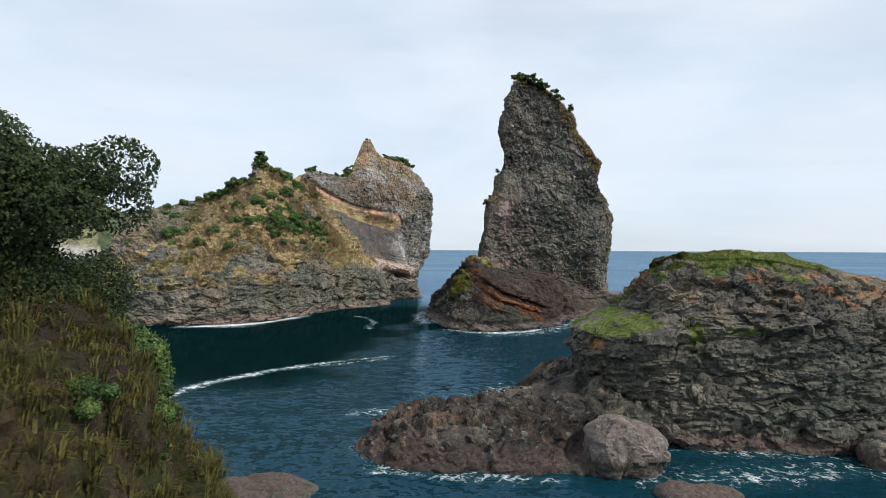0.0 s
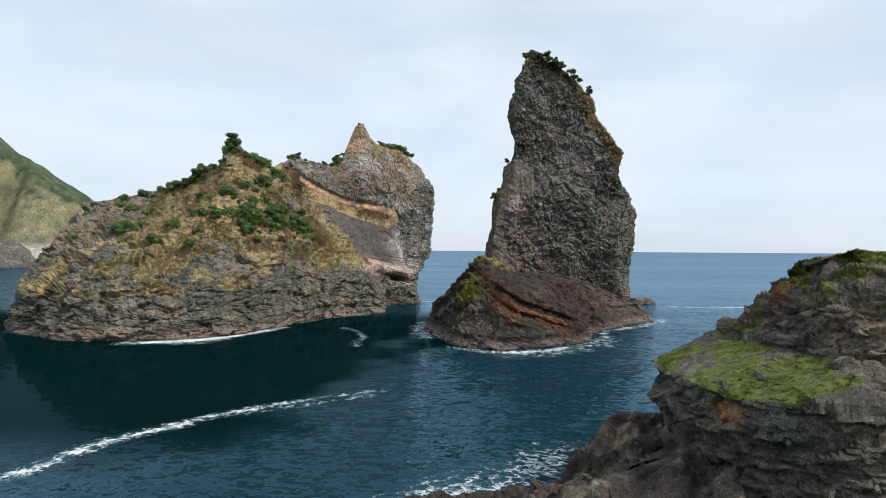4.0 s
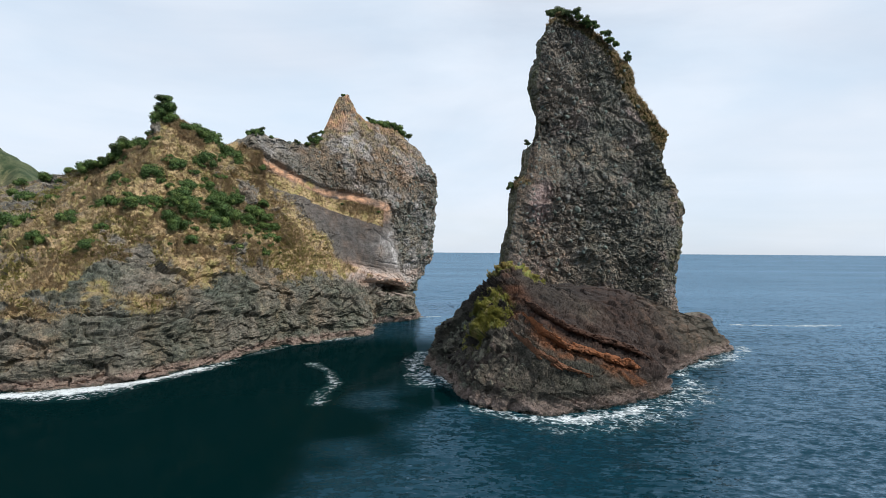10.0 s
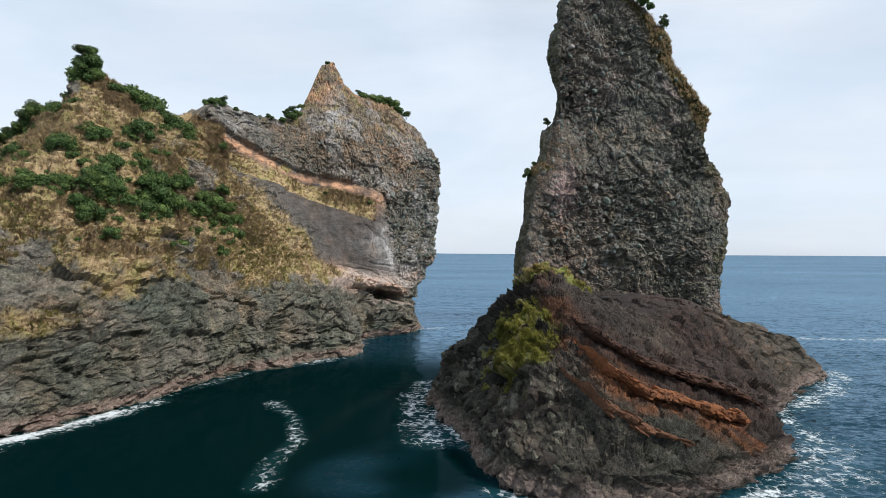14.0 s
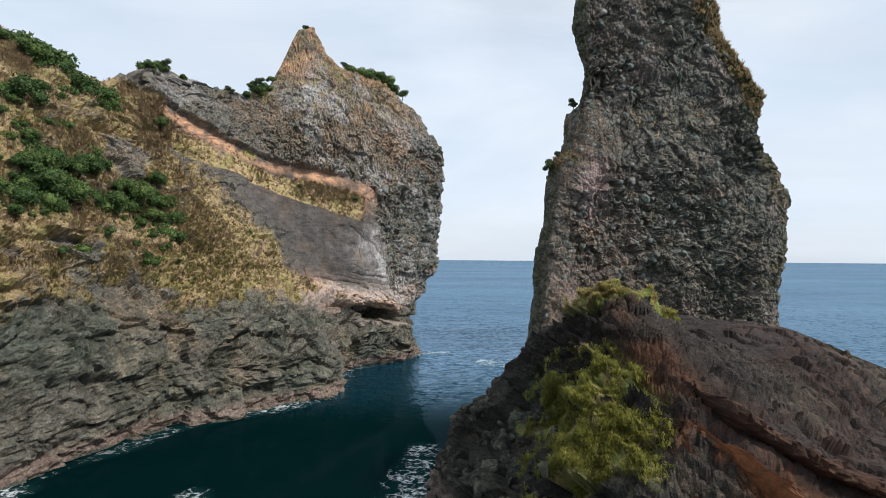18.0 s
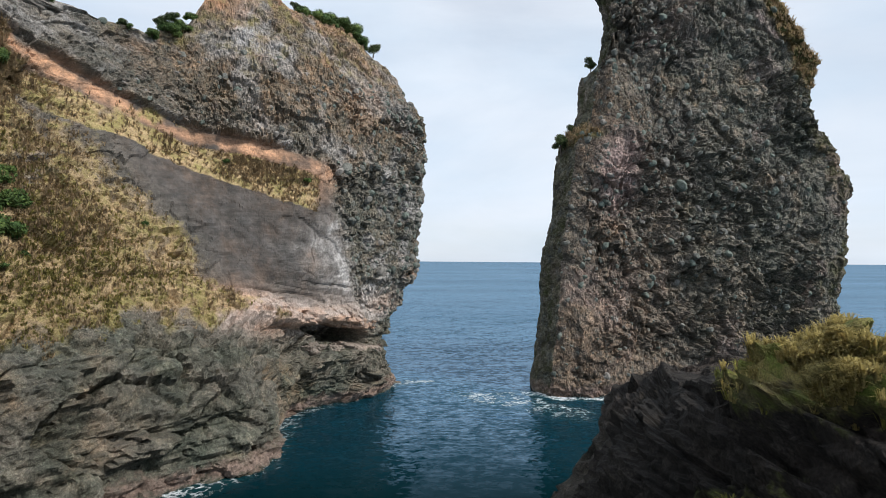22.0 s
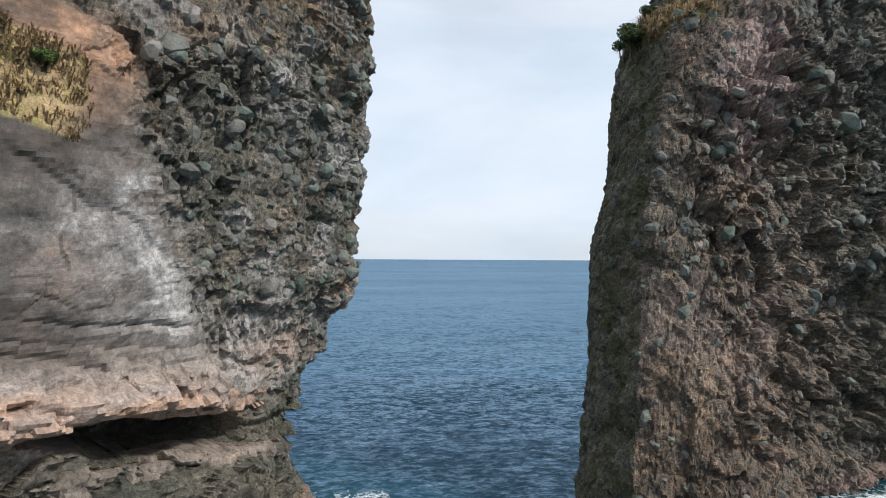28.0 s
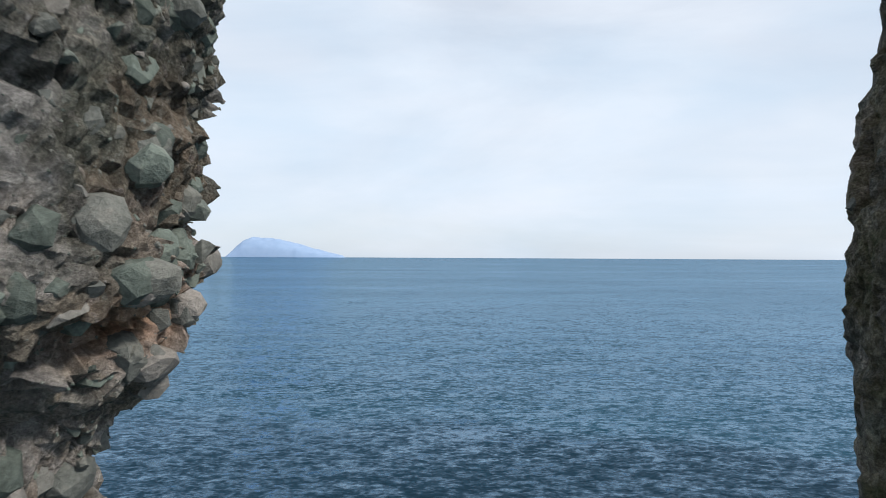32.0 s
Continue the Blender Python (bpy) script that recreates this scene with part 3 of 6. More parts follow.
# ---- large structure ----
def rock_detail(P, closed, amp=1.0, layered=0.5, seed=1, flat=(1.0, 1.0, 1.5), quiet=None, tilt=(0.12, -0.18, 1.0), sizes=(1.25, 0.45, 0.17), shut=6):
    """Crags, joints and layers pushed out along the surface's normals; the last ring stays shut."""
    nu, nv, _ = P.shape
    n = grid_normals(P, closed)
    n[:, -1] = (0, 0, 1)
    q = P.reshape(-1, 3)
    w = np.stack([fbm(q * 0.45, 3, seed + 9), fbm(q * 0.45, 3, seed + 10), fbm(q * 0.45, 3, seed + 12)], 1)
    flat = np.array(flat)
    d = 0.8 * fbm(q * 0.17, 3, seed) * min(1.0, amp + 0.2)
    o1, j1 = facets((q * 0.30 + 0.25 * w) * flat, seed + 3)
    o2, j2 = facets((q * 0.85 + 0.35 * w) * flat, seed + 4)
    o3, j3 = facets((q * 2.1 + 0.4 * w) * flat, seed + 5)
    r = amp * (sizes[0] * (o1 - 0.2 * (1 - j1)) + sizes[1] * (o2 - 0.26 * (1 - j2)) + sizes[2] * (o3 - 0.24 * (1 - j3)))
    r += amp * 0.12 * fbm(q * 3.0, 3, seed + 41)
    if layered:
        z = q @ np.array(tilt) + 1.2 * fbm(q * 0.12, 2, seed + 21)
        line = np.stack([z * 0.9, 0 * z, 0 * z + seed], 1)
        r += layered * (0.6 * fbm(line, 4, seed + 31, 0.62))
    if quiet is not None:
        r = r * (1 - quiet)
    d = (d + r).reshape(nu, nv)
    top = 0.5 * fbm(P[:, -1] * np.array([0.8, 0.8, 0.0]), 3, seed + 77) * amp
    fade = smooth(nv - 1, nv - 1 - shut, np.arange(nv))[None, :]
    d = d * fade + top[:, None] * (1 - fade)
    return P + n * d[..., None], n


def blob(q, c, r):
    """Soft mask round c with radii r."""
    return np.exp(-(((q - np.array(c)) / np.array(r)) ** 2).sum(-1))


def rock_mass(name, P, closed, material, mask, kind=None):
    nu, nv, _ = P.shape
    V = P.reshape(-1, 3)
    F = grid_faces(nu, nv, closed)
    me = raw_mesh(name, V, F, material, False)
    put_mask(me, mask)
    put_mask(me, kind if kind is not None else np.zeros((len(V), 3)), "kind")
    return me


# the long islet with its overhanging nose
ISLET = [
    (-54, 90, -50.5, 95.3, 14.8, [(0.06, 3), (0.15, 6), (0.25, 9), (0.45, 11.5), (0.75, 13.5)]),
    (-50.5, 81.5, -48.5, 94.5, 15.4, [(0.05, 2.5), (0.10, 5), (0.3, 8), (0.55, 11.5), (0.8, 14)]),
    (-40, 75.4, -40, 95, 16.6, [(0.03, 2.5), (0.10, 5), (0.3, 8), (0.55, 12), (0.8, 15)]),
    (-31.5, 75.0, -35, 94.5, 18.0, [(0.03, 2.5), (0.12, 5.5), (0.32, 9), (0.55, 13), (0.8, 16)]),
    (-24.6, 78.6, -29.3, 93, 21.5, [(0.02, 2.5), (0.12, 5.5), (0.35, 9.5), (0.58, 14), (0.82, 18.5)]),
    (-20.2, 87.6, -26.0, 96, 20.8, [(0.02, 2.5), (0.12, 5.5), (0.35, 9.5), (0.58, 13.5), (0.82, 17.5)]),
    (-17.6, 95.6, -23.8, 102, 20.0, [(0.02, 3), (0.12, 6), (0.42, 9.5), (0.68, 13.5), (0.88, 17.5)]),
    (-9.7, 104.4, -22.3, 107, 22.6, [(0.03, 3), (0.20, 6), (0.52, 9), (0.81, 15.5), (0.93, 19.5)]),
    (-10.6, 109.5, -18.6, 112.5, 23.0, [(0.0, 2.5), (0.08, 5), (0.35, 9), (0.70, 16.5), (0.85, 20)]),
    (-10.8, 113.5, -14.2, 115.8, 27.0, [(0.02, 2.5), (0.1, 5), (0.05, 9.5), (0.12, 16), (0.5, 22)]),
    (-6.6, 119.2, -9.8, 119.6, 27.0, [(0.02, 2), (0.3, 4.6), (-0.2, 10), (-0.4, 16.5), (-0.05, 22.5)]),
    (-4.2, 123.6, -5.0, 123.4, 25.6, [(1.5, 2.5), (1.1, 5), (-1.7, 9.2), (-2.0, 15.0), (-2.6, 20.5)]),
    (-7.6, 127.6, -8.6, 125.0, 24.8, [(0.2, 2.5), (0.2, 5), (0.0, 9.5), (-0.3, 17.5), (-0.3, 21.5)]),
    (-12, 131, -13.5, 120, 27.0, [(0.05, 3), (0.1, 6), (0.18, 10), (0.35, 17), (0.65, 23)]),
    (-26, 122, -21, 112, 23.0, [(0.05, 3), (0.12, 6), (0.25, 10), (0.5, 16), (0.8, 20)]),
    (-38, 112, -30, 97, 21.5, [(0.05, 3), (0.12, 6), (0.3, 10), (0.55, 15), (0.8, 19)]),
    (-50, 104, -42, 97.5, 16.3, [(0.06, 3), (0.15, 6), (0.3, 9), (0.5, 12), (0.75, 15)]),
    (-55, 97, -51, 97.0, 14.8, [(0.06, 3), (0.15, 6), (0.25, 9), (0.45, 11.5), (0.75, 13.5)]),
]
RIDGE = [(-51.5, 96, 16.0), (-46, 96, 16.8), (-41, 96, 17.5), (-36, 95.3, 18.6), (-33, 94.8, 20.2), (-31, 94.4, 21.6), (-30.2, 94, 24.4), (-28.8, 95, 23.6), (-27, 97, 22.6), (-24.8, 101.5, 21.4),
         (-24.0, 105.2, 24.3), (-22, 108.5, 24.0), (-19.5, 112, 23.9), (-18.0, 114.4, 25.6), (-17.0, 115.6, 28.4), (-16.0, 116.6, 31.4), (-14.8, 117.4, 31.9), (-13.8, 118.1, 29.8), (-12.5, 119, 28.6), (-9.5, 121, 28.4), (-7.0, 123.4, 27.0), (-5.8, 124.2, 25.5)]
P0 = ring_loft(ISLET, [40, 60, 70, 80, 90, 90, 100, 70, 80, 120, 110, 80, 60, 30, 24, 24, 20, 20], 290, 0.7, RIDGE)
q = P0.reshape(-1, 3)
X, Y, Z = q.T
scar_z = 16.6 + 0.44 * (115.5 - Y)                      # foot of the upper rock plate
above = smooth(-0.10, 0.18, Z - scar_z) * smooth(101, 104, Y)
right = smooth(-0.6, 0.8, (Y - 115.6) * 0.55 + (X + 10) * 0.5 - 0.27 * (16.5 - Z) - 0.45)
nose = np.clip(np.maximum(above * smooth(104, 112, Y), right * smooth(4.5, 6.5, Z + 0.5 * (Y - 122))), 0, 1)
tuffy = (1 - nose) * (1 - above) * smooth(106.5, 111.0, Y + 0.25 * (Z - 10) + 0.8 * fbm(q * 0.35, 3, 76)) * smooth(6.8, 8.2, Z + 0.12 * (Y - 112)) * smooth(-26, -22, X)
ledge = (1 - right) * np.exp(-((Z - (6.4 - 0.12 * (Y - 114))) / 1.0) ** 2) * smooth(105, 108, Y) * smooth(124, 122.5, Y)
islet_P, _n = rock_detail(P0, True, 0.6, 0.5, 11, (0.8, 0.8, 1.7), np.clip(0.86 * tuffy + 0.66 * nose + 0.4 * ledge, 0, 0.9), tilt=(0.03, -0.05, 1.0), sizes=(1.1, 0.55, 0.22))
_nn = _n.reshape(-1, 3)
q = islet_P.reshape(-1, 3)
out = 0.55 * above * smooth(3.5, 0.0, Z - scar_z) * smooth(115.8, 113, Y)
out += 0.8 * ledge * smooth(-0.2, 0.5, Z - (5.6 - 0.12 * (Y - 114)))
_w3 = np.stack([fbm(q * 0.9, 2, 621), fbm(q * 0.9, 2, 622), fbm(q * 0.9, 2, 623)], 1)
o1, j1 = facets(q * 0.95 + 0.5 * _w3, 5)
o2, j2 = facets(q * 2.3 + 0.6 * _w3, 6)
o3, j3 = facets(q * 4.6 + 0.6 * _w3, 7)
_rug = smooth(-0.25, 0.3, fbm(q * 0.28, 3, 8)) * smooth(25, 19, Z)
out += nose * (0.10 + 0.42 * _rug) * (o1 - 0.25 * (1 - j1)) + nose * (0.10 + 0.16 * _rug) * (o2 - 0.3 * (1 - j2)) + nose * 0.09 * (o3 - 0.3 * (1 - j3))
# eroded beds of the lower cliff: thin overhung slots that come and go
_low = (1 - nose) * (1 - tuffy) * smooth(0.4, 1.6, Z) * smooth(15, 10, Z)
for _f, _a, _sd in ((0.36, 0.42, 631), (0.85, 0.20, 633), (2.1, 0.09, 635)):
    _h = (Z + 0.04 * X - 0.05 * Y) * _f + 1.3 * fbm(q * np.array([0.16, 0.16, 0.3]), 4, _sd)
    _h = _h - np.floor(_h)
    out += _low * _a * (0.8 * _h - 0.4 - 0.9 * np.exp(-((_h - 0.06) / 0.07) ** 2)) * smooth(-0.1, 0.35, fbm(q * np.array([0.2, 0.2, 0.35]), 3, _sd + 1))
out += 0.8 * smooth(4.0, 3.0, Z) * smooth(-0.5, 1.0, Z) * smooth(107, 111, Y) * smooth(121.5, 119.5, Y)
out[np.arange(len(q)) % 290 == 289] = 0
_s = (q[:, 0] + 9.0) * 0.61 + (q[:, 1] - 118.6) * 0.79
cave = smooth(1.1, 0.75, np.hypot(_s / np.where(_s < 0, 4.4, 2.7), (q[:, 2] - (4.75 - 0.22 * _s)) / np.clip(0.92 + 0.12 * _s, 0.45, 1.2))) * (Y < 124) * (Y > 112)
_cr = (Z - 10.6) + 0.9 * (Y - 116.6) + 0.5 * fbm(q * 0.8, 3, 681)
out += tuffy * (0.10 * fbm(q * np.array([0.9, 0.9, 1.6]), 4, 682) - 0.13 * np.exp(-(_cr / 0.16) ** 2) * smooth(7.5, 8.5, Z) * smooth(13.5, 12.0, Z))
for _f, _a in ((0.9, 0.15), (1.9, 0.05)):
    _h = (Z + 0.18 * (Y - 112)) * _f + 0.5 * fbm(q * np.array([0.3, 0.3, 0.6]), 3, 683)
    _h = _h - np.floor(_h)
    out += (1 - right) * smooth(8.9, 8.0, Z) * smooth(5.0, 5.8, Z) * smooth(104, 107, Y) * _a * (_h - 0.5 - 1.0 * np.exp(-((_h - 0.10) / 0.14) ** 2))
out *= 1 - cave
q = q + _nn * out[:, None] + cave[:, None] * np.array([-2.7, 2.4, 0.0])
islet_P = q.reshape(islet_P.shape)
slope = grid_normals(P0, True).reshape(-1, 3)[:, 2]
patch = fbm(q * 0.22, 4, 78)
veg = smooth(0.2, 0.45, slope + 0.3 * fbm(q * 0.3, 4, 77)) * smooth(6.5, 11.0, Z + 6.0 * patch + 1.8 * smooth(90, 96, Y)) * (0.38 + 0.62 * smooth(-42, -31, X))
veg *= 0.95 + 0.5 * fbm(q * 0.55, 4, 641) + 0.25 * fbm(q * 1.9, 2, 642)
veg *= (1 - nose) * (1 - above) * (1 - 0.97 * tuffy * smooth(0.3, -0.9, Z - (scar_z - 2.1)))
strip = smooth(0.0, 0.6, Z - (scar_z - 3.5 + patch)) * smooth(0.1, -0.5, Z - (scar_z - 1.0)) * smooth(100, 104, Y) * smooth(116, 114.5, Y) * (X > -25)
veg = np.maximum(veg, strip * (0.85 + 0.6 * fbm(q * np.array([0.7, 0.7, 1.4]), 4, 643)))
veg += 0.5 * smooth(0.0, 0.3, fbm(q * np.array([0.3, 0.3, 0.55]), 4, 691)) * smooth(3.2, 5.0, Z) * smooth(13, 9, Z) * smooth(-22, -29, X) * (Y < 96)
veg += 0.8 * blob(q, (-27, 82.5, 5.6), (5, 3, 0.9)) + 0.8 * blob(q, (-43, 81, 5.5), (4, 3, 1.0))
veg = np.maximum(veg, 0.40 * smooth(21.5, 24.5, Z + 2.5 * patch) * smooth(105, 112, Y) * smooth(-0.1, 0.35, slope + 0.3 * patch))
_sp = smooth(-0.1, 0.3, fbm(q * 0.75, 4, 86))
pale = 1.7 * _sp * (1 - nose) * blob(q, (-9.2, 118.6, 11.9), (2.6, 2.6, 2.2)) + 1.5 * blob(q, (-6.6, 121, 6.9), (2.8, 3.0, 1.5)) * (0.4 + 0.6 * _sp) + 0.95 * ledge + 0.65 * blob(q, (-21.5, 101.5, 13.6), (2.5, 3, 1.1)) + 0.85 * blob(q, (-14.5, 116, 24.8), (2.5, 2.5, 1.3))
redm = 1.1 * smooth(-0.35, 0.25, fbm(q * 0.7, 3, 82)) * np.exp(-((Z - scar_z + 0.6) / 0.50) ** 2) * smooth(102, 106, Y) * smooth(116.5, 115, Y) * (X > -24)
_bed = (1 - right) * smooth(103, 107, Y) * np.exp(-((Z - (7.4 - 0.16 * (Y - 108))) / 0.75) ** 2)
pale += 0.75 * _bed * (0.5 + 0.5 * _sp) + (1 - nose) * (0.5 + 0.5 * _sp) * (1.3 * blob(q, (-9.2, 116.8, 10.9), (1.2, 1.6, 2.2)) + 1.0 * blob(q, (-10.8, 115.6, 11.0), (1.6, 1.4, 1.0)) + 0.8 * blob(q, (-10.2, 116.0, 9.4), (1.2, 1.4, 0.7)) + 0.9 * blob(q, (-8.2, 118.2, 8.6), (1.5, 1.6, 1.4)))
redm += 0.45 * _bed * smooth(-0.2, 0.3, fbm(q * np.array([0.5, 0.5, 2.5]), 3, 651)) + 0.55 * blob(q, (-9.8, 115.4, 15.4), (1.6, 1.6, 1.2)) + 0.55 * blob(q, (-14.5, 108.5, 8.0), (2.5, 3, 0.7)) + 0.4 * blob(q, (-11.5, 112.5, 6.0), (2, 3, 0.6)) + 0.35 * ledge + 0.4 * blob(q, (-5.6, 121.6, 6.6), (1.6, 2.0, 0.8)) + 0.45 * smooth(26.0, 28.5, Z + 2 * patch) * smooth(110, 113, Y) * smooth(-0.15, 0.2, fbm(q * 0.8, 3, 92))
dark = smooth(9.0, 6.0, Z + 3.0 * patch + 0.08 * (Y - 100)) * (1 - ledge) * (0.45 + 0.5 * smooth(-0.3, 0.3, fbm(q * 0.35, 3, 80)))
pale += 0.55 * above * smooth(-0.1, 0.35, fbm(q * 0.5, 4, 90)) + 0.6 * nose * smooth(0.10, 0.36, fbm(q * 0.8, 3, 87)) * smooth(20, 15, Z)
redm += 0.10 * nose * smooth(0.2, 0.4, fbm(q * 0.7, 3, 88)) * smooth(20, 15, Z) + 0.32 * smooth(0.1, 0.4, fbm(q * 0.45, 4, 89)) * smooth(19, 24, Z + 3 * patch) * smooth(109, 114, Y)
# cave recess is painted fully dark for its shade; nose only partly greyer
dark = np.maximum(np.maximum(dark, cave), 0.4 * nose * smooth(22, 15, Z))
redm += 0.9 * blob(q, (-3.6, 123.4, 9.2), (0.9, 0.9, 0.45)) + 0.5 * blob(q, (-7.6, 120.0, 10.3), (0.9, 0.9, 0.5))
pale += 0.7 * blob(q, (-3.6, 123.3, 9.9), (1.0, 1.0, 0.3)) + 0.8 * blob(q, (-6.2, 121.1, 6.3), (1.2, 1.2, 0.8))
warm = 0.6 * smooth(15, 23, Z + 3 * patch) * smooth(108, 114, Y) + 0.35 * smooth(0.1, 0.5, fbm(q * 0.3, 3, 79)) * (1 - nose)
islet = tagged(new("sea_islet", None), "long rocky sea islet with grassy slope and overhanging nose", "islet")
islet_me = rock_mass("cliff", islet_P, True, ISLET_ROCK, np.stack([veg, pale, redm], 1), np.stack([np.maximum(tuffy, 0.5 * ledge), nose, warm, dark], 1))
part("cliff", islet_me, islet)
islet_veg = veg * (1 - 0.6 * nose)
islet_kind_nose = nose

# the tall sea stack
STACK = [  # z, left, right, front at the left corner, front in the middle, depth of the right edge
    (-2.5, 7.1, 37.0, 118.6, 123.0, 129.0),
    (0.3, 7.3, 36.8, 119.2, 123.2, 129.0),
    (3.0, 7.5, 36.2, 119.8, 123.4, 129.0),
    (7.8, 8.3, 36.5, 121.0, 123.6, 129.0),
    (10.0, 8.55, 36.6, 121.4, 123.7, 129.0),
    (14.3, 9.3, 37.5, 121.7, 123.8, 129.0),
    (16.0, 9.5, 37.2, 121.8, 123.9, 129.0),
    (19.5, 10.0, 36.4, 122.0, 124.1, 129.2),
    (21.4, 11.2, 35.7, 122.4, 124.2, 129.4),
    (25.8, 11.6, 34.6, 122.5, 124.4, 129.6),
    (28.0, 12.7, 34.8, 122.4, 124.4, 129.8),
    (29.1, 12.7, 34.8, 122.4, 124.4, 129.8),
    (32.4, 12.8, 32.0, 122.4, 124.4, 129.0),
    (35.2, 12.8, 29.4, 122.4, 124.4, 128.4),
    (38.3, 13.2, 28.3, 122.5, 124.4, 128.0),
    (42.0, 13.6, 25.2, 122.8, 124.5, 127.0),
    (45.0, 15.0, 21.4, 123.4, 124.6, 126.0),
    (46.4, 16.2, 18.4, 124.0, 124.6, 125.4),
]


def stack_loft(counts, nv):
    K = np.array(STACK)
    z = np.linspace(K[0, 0], K[-1, 0], nv)
    L, R, fl, fm, fr = (np.interp(z, K[:, 0], K[:, c]) for c in range(1, 6))
    k = np.clip((R - L) / 28, 0.08, 1)
    ring = [(L, fl), (L + 4 * k, fl - 0.5 * k), (L + 11 * k, fm), (R - 4 * k, fr - 1.6 * k), (R, fr), (R - 5 * k, fr + 8 * k), (L + 11 * k, fl + 14 * k), (L - 0.35, fl + 4.8 * k)]
    kn = np.array([np.stack([x, y, z], 1) for x, y in ring])
    t = np.concatenate([i + np.arange(c) / c for i, c in enumerate(counts)])
    P = 0.6 * spline(kn, t) + 0.4 * (kn[np.floor(t).astype(int)] * (1 - t % 1)[:, None, None] + kn[(np.floor(t).astype(int) + 1) % len(kn)] * (t % 1)[:, None, None])
    P[:, -1] = P[:, -1].mean(0)
    return P


P0 = stack_loft([120, 150, 180, 60, 40, 24, 30, 90], 380)
q = P0.reshape(-1, 3)
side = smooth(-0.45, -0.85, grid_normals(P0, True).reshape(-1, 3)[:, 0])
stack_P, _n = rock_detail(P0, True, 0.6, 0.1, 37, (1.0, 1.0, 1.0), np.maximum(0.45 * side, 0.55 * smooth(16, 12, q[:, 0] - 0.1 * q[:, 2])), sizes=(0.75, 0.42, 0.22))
stack_shade_side = side
q = stack_P.reshape(-1, 3)
big = 1.0 * fbm(q * np.array([0.11, 0.11, 0.07]), 2, 381) + 0.75 * ridged(q * np.array([0.20, 0.20, 0.15]), 3, 383) - 0.3
out = big * smooth(0, 4, q[:, 2]) * smooth(45, 40, q[:, 2]) * smooth(9.5, 13, q[:, 0]) * smooth(35.5, 32, q[:, 0])
out -= 0.7 * smooth(0.5, 0.0, np.abs(q[:, 2] - (36.2 - 0.36 * (q[:, 0] - 14)) - 1.2 * fbm(q * 0.4, 3, 384))) * (q[:, 2] > 30) * smooth(-0.25, 0.15, fbm(q * 0.3, 2, 385))
rough = np.clip(smooth(-0.15, 0.4, fbm(q * 0.13, 3, 39) + 0.45 * blob(q, (21, 124, 17), (8, 9, 9)) - 0.25 * smooth(14, 10, q[:, 0])), 0.06, 1) * (1 - 0.6 * stack_shade_side)
_w3 = np.stack([fbm(q * 0.8, 2, 661), fbm(q * 0.8, 2, 662), fbm(q * 0.8, 2, 663)], 1)
o1, j1 = facets(q * np.array([0.62, 0.62, 0.8]) + 0.5 * _w3, 41)
o2, j2 = facets(q * 1.5 + 0.6 * _w3, 42)
o3, j3 = facets(q * 3.4 + 0.6 * _w3, 43)
out += 0.75 * rough * (o1 - 0.3 * (1 - j1)) + (0.06 + 0.30 * rough) * (o2 - 0.35 * (1 - j2)) + (0.05 + 0.10 * rough) * (o3 - 0.3 * (1 - j3))
out[np.arange(len(q)) % 380 > 376] = 0
q = q + _n.reshape(-1, 3) * out[:, None]
stack_P = q.reshape(stack_P.shape)
X, Y, Z = q.T
patch = fbm(q * 0.4, 4, 91)
edge = smooth(-4.0, -0.5, X - np.interp(Z, [r[0] for r in STACK], [r[2] for r in STACK]) + 1.2 * patch)
# moss on the stack's side face doubles as part of its painted shade
veg = 0.7 * edge * smooth(26, 30, Z) + 0.36 * edge * smooth(3, 10, Z + 4 * patch) + 0.9 * blob(q, (10.0, 121.8, 20.4), (2.4, 3, 0.7)) + 0.5 * smooth(44, 45.5, Z) + 0.14 * smooth(20, 30, X + 4 * patch) + 0.45 * stack_shade_side
pale = 2.2 * blob(q, (13.0, 122.2, 17.0), (1.3, 3, 2.4)) + 0.6 * blob(q, (14.2, 122.3, 19.2), (0.8, 3, 1.2))
pale += 0.7 * np.exp(-((Z - (37.0 - 0.36 * (X - 14))) / 0.7) ** 2) * smooth(0.0, 0.4, fbm(q * 0.35, 3, 95) + 0.15) + 0.3 * smooth(0.2, 0.5, fbm(q * 0.25, 3, 96))
warm = 0.8 * smooth(0, 5, X * 0.9 + Z * 0.5 - 40) * smooth(30, 34, Z) + 0.5 * blob(q, (11, 122, 22), (2.5, 3, 5)) + 0.4 * smooth(0.1, 0.5, patch) + 0.3 * smooth(12, 2, Z) * smooth(0.4, 0.0, patch) + 0.3 * smooth(21, 11, X + 3 * patch)
stack = tagged(new("sea_stack", None), "tall leaning grey conglomerate sea stack with bushes on top", "sea stack")
# side face takes the dark rock tone in place of deep shade
stack_me = rock_mass("pinnacle", stack_P, True, STACK_ROCK, np.stack([veg, pale, 0 * veg], 1), np.stack([0 * veg, 0.8 + 0 * veg, np.clip(warm, 0, 1) * (1 - stack_shade_side), np.maximum(0.8 * stack_shade_side, 0.6 * smooth(17, 23, X + 5 * patch) * smooth(2, 6, Z))], 1))
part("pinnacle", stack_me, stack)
stack_veg = veg

